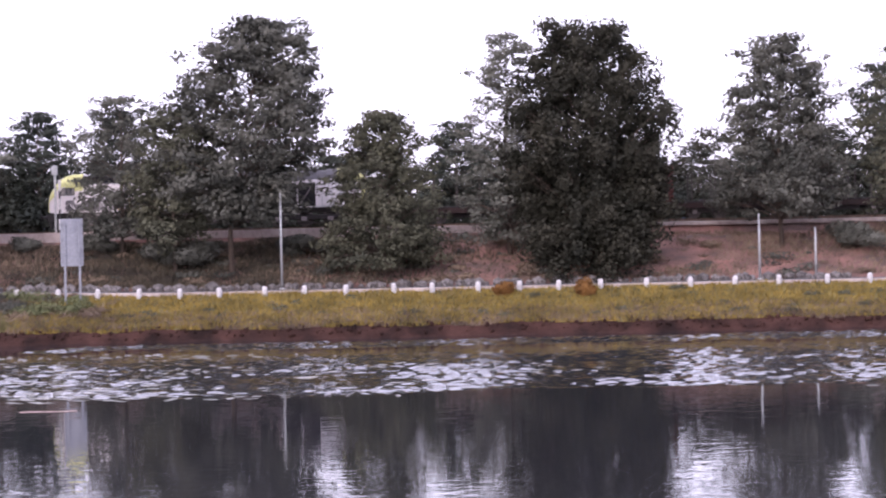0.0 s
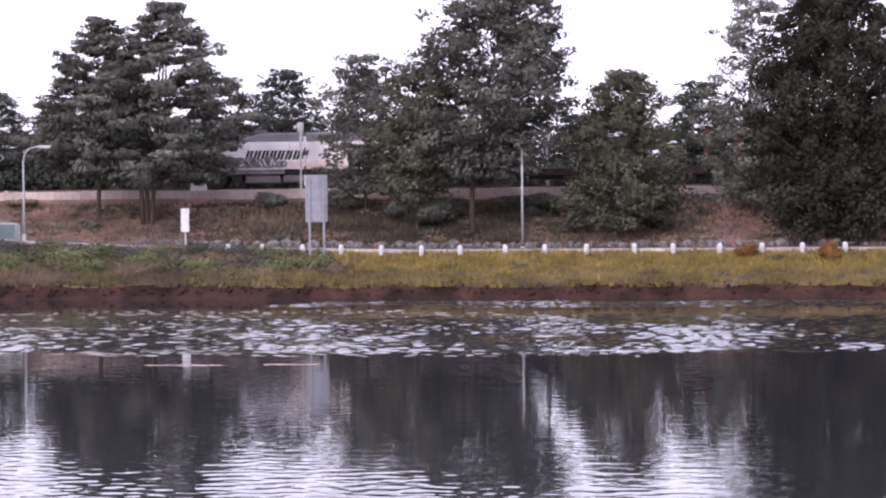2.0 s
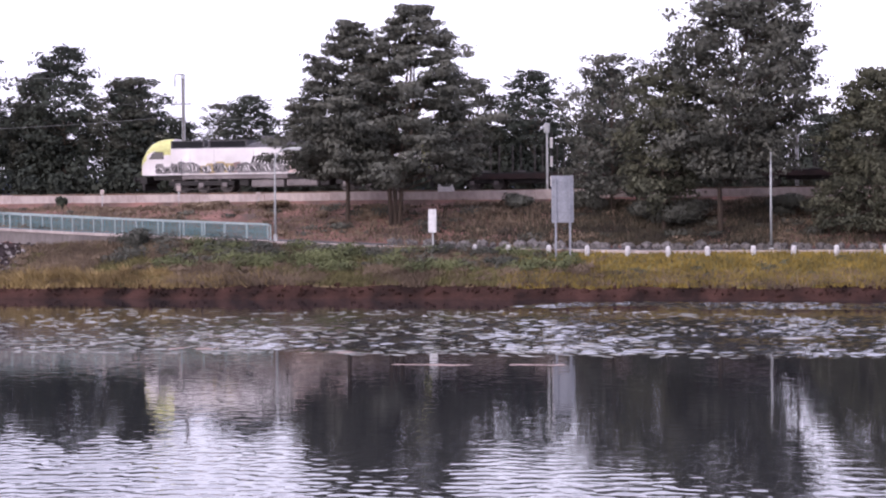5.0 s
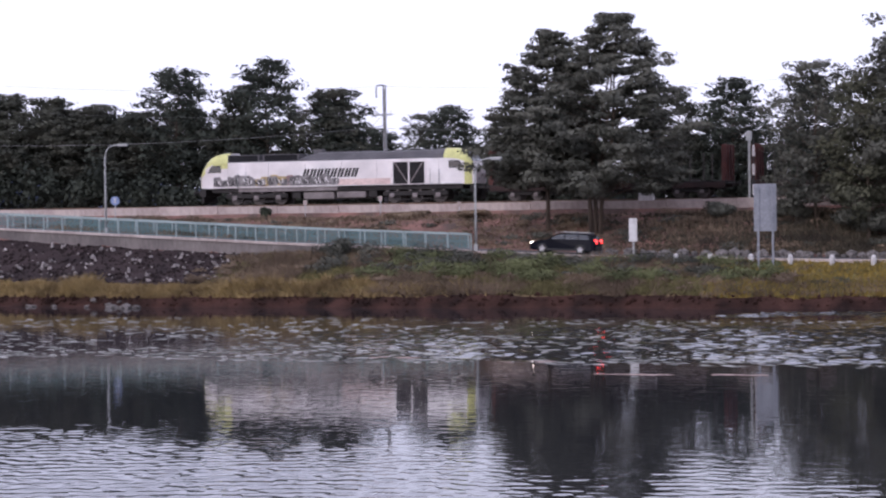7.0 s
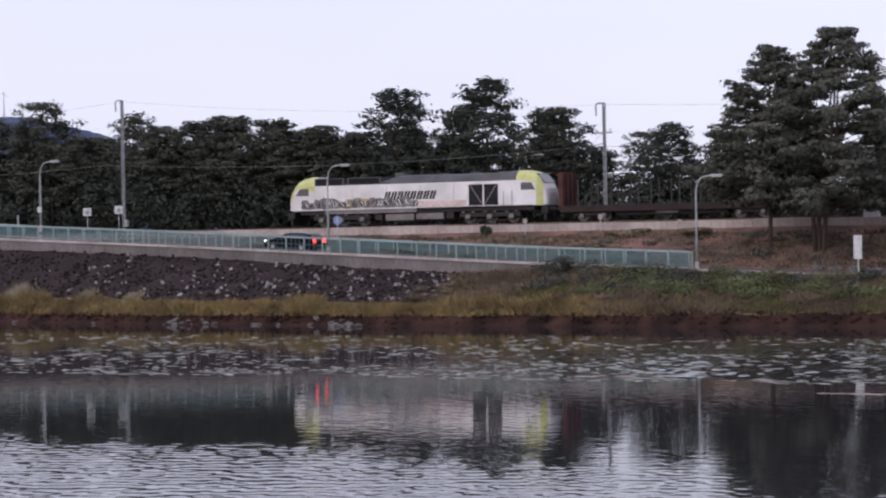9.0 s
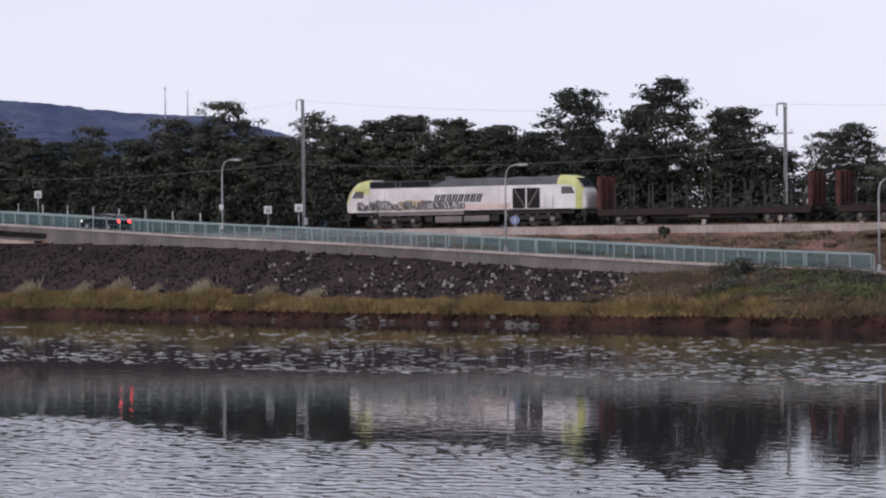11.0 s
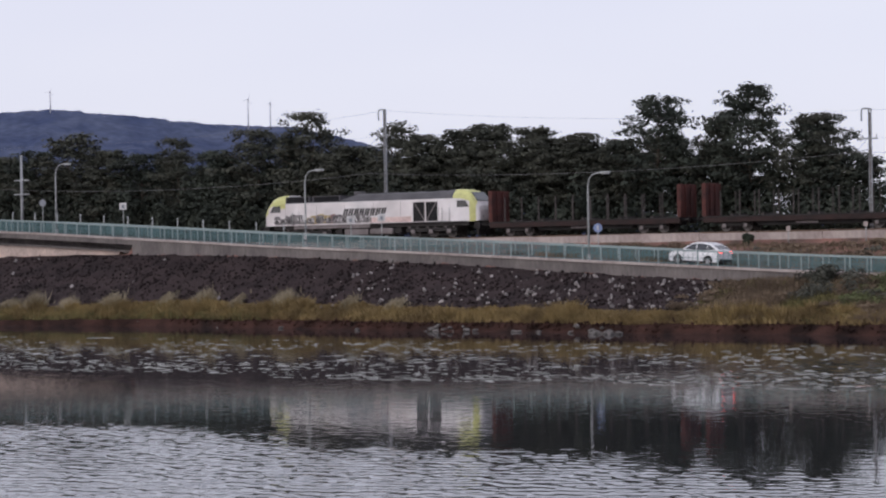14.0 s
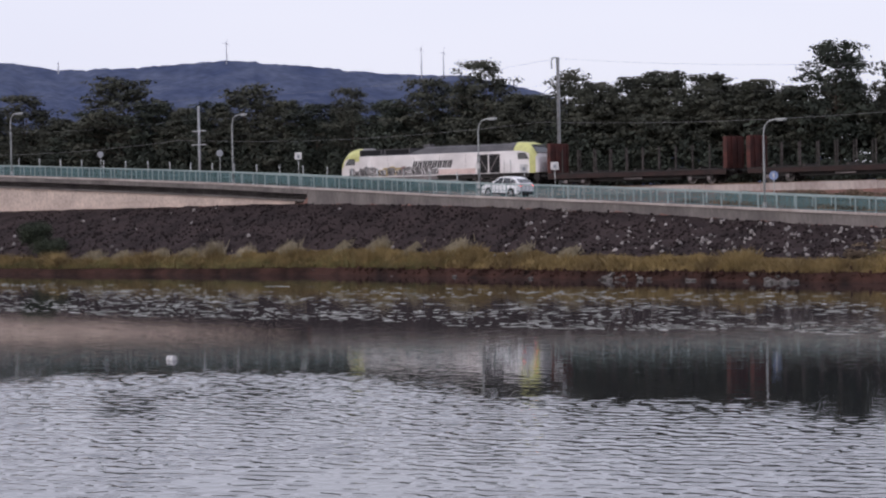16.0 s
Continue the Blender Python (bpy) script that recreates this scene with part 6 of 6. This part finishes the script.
def build_cars():
    wagon = car("estate_car", [(0.0, 0.30), (0.02, 0.62), (0.18, 0.78), (0.95, 0.93), (1.25, 0.99), (2.0, 1.38), (2.5, 1.45), (3.9, 1.43), (4.35, 1.34), (4.62, 0.98), (4.70, 0.85), (4.70, 0.36), (4.5, 0.24), (0.2, 0.22)],
                [[(1.45, 1.0), (2.45, 1.0), (2.45, 1.36), (2.02, 1.32)], [(2.53, 1.0), (3.4, 1.0), (3.4, 1.36), (2.53, 1.37)], [(3.48, 1.0), (4.28, 1.02), (4.05, 1.33), (3.48, 1.36)]], 4.70, M_CARBLACK, True, "dark estate car with lit lamps driving up the ramp",
                {"front": ((1.32, 1.03), (1.95, 1.355)), "rear": ((4.58, 1.02), (4.36, 1.31)), "tail": (0.76, 1.02), "wheel": 0.32, "axles": (0.92, 3.62), "rails": 1.45})
    suv = car("sport_utility_car", [(0.0, 0.36), (0.02, 0.72), (0.2, 0.92), (1.0, 1.05), (1.2, 1.08), (1.95, 1.52), (2.5, 1.62), (3.2, 1.59), (3.8, 1.44), (4.34, 1.16), (4.45, 0.98), (4.45, 0.44), (4.25, 0.30), (0.2, 0.28)],
              [[(1.42, 1.10), (2.4, 1.10), (2.4, 1.52), (1.98, 1.46)], [(2.48, 1.10), (3.3, 1.10), (3.3, 1.48), (2.48, 1.53)], [(3.36, 1.11), (3.98, 1.17), (3.68, 1.39), (3.36, 1.47)]], 4.45, M_CARWHITE, False, "white sport utility car driving up the ramp",
              {"front": ((1.28, 1.12), (1.9, 1.49)), "rear": ((4.32, 1.17), (3.83, 1.425)), "tail": (0.90, 1.04), "wheel": 0.35, "axles": (0.88, 3.52)})
    return wagon, suv


# ---- build, largest first ----
build_ground()
build_mountain()
build_road()
build_rail_wall()
build_track()
build_front_trees()
build_back_trees()
LOCO = locomotive()
WAGONS = [flat_wagon() for _ in range(3)]
ESTATE, SUV = build_cars()
ESTATE.scale = (0.9, 0.9, 0.9)
SUV.scale = (0.88, 1.0, 1.0)
build_poles()
build_lamps()
build_signs()
build_bollards()
build_bushes()
build_buoy()
build_grass()
build_railing()
build_stones()
build_shore()


# ---- what moves ----
def train_s(t):
    return -50.99 - 6.10 * (t - 3.5) + 0.011 * (t - 3.5) ** 2


def road_pose(x, off):
    slope = math.atan2(z_road(x + 1.5) - z_road(x - 1.5), 3)
    head = math.atan2(y_edge(x + 1.5) - y_edge(x - 1.5), 3)
    return Matrix.Translation((x, y_edge(x) + off, z_road(x) + 0.05)) @ Euler((0, -slope, head)).to_matrix().to_4x4()


def motions():
    turn = Euler((0, 0, -TILT)).to_matrix().to_4x4()
    times = [i * 0.5 for i in range(33)]
    walk(LOCO, [(t, Matrix.Translation(rail_pos(train_s(t), 143.23, RAIL)) @ turn) for t in times])
    for k, w in enumerate(WAGONS):
        walk(w, [(t, Matrix.Translation(rail_pos(train_s(t) + 23.15 + 19.6 * k, 143.23, RAIL)) @ turn) for t in times])
    for ob, x, r in WHEELS:
        walk(ob, [(i * 0.1, Matrix.Translation((x, 0, r)) @ Euler((0, (train_s(i * 0.1) - train_s(0)) / r, 0)).to_matrix().to_4x4()) for i in range(161)])
    walk(ESTATE, [(t, road_pose(-16.2 - 2.12 - 18.25 * (t - 6.0), 2.3)) for t in times])
    walk(SUV, [(t, road_pose(-42.8 - 1.95 - 16.3 * (t - 13.0), 2.3)) for t in times])
    for ob, x, y, r in CARWHEELS:
        walk(ob, [(i / 30, Matrix.Translation((x, y, r)) @ Euler((0, -radians(37 * i), 0)).to_matrix().to_4x4()) for i in range(481)])


motions()
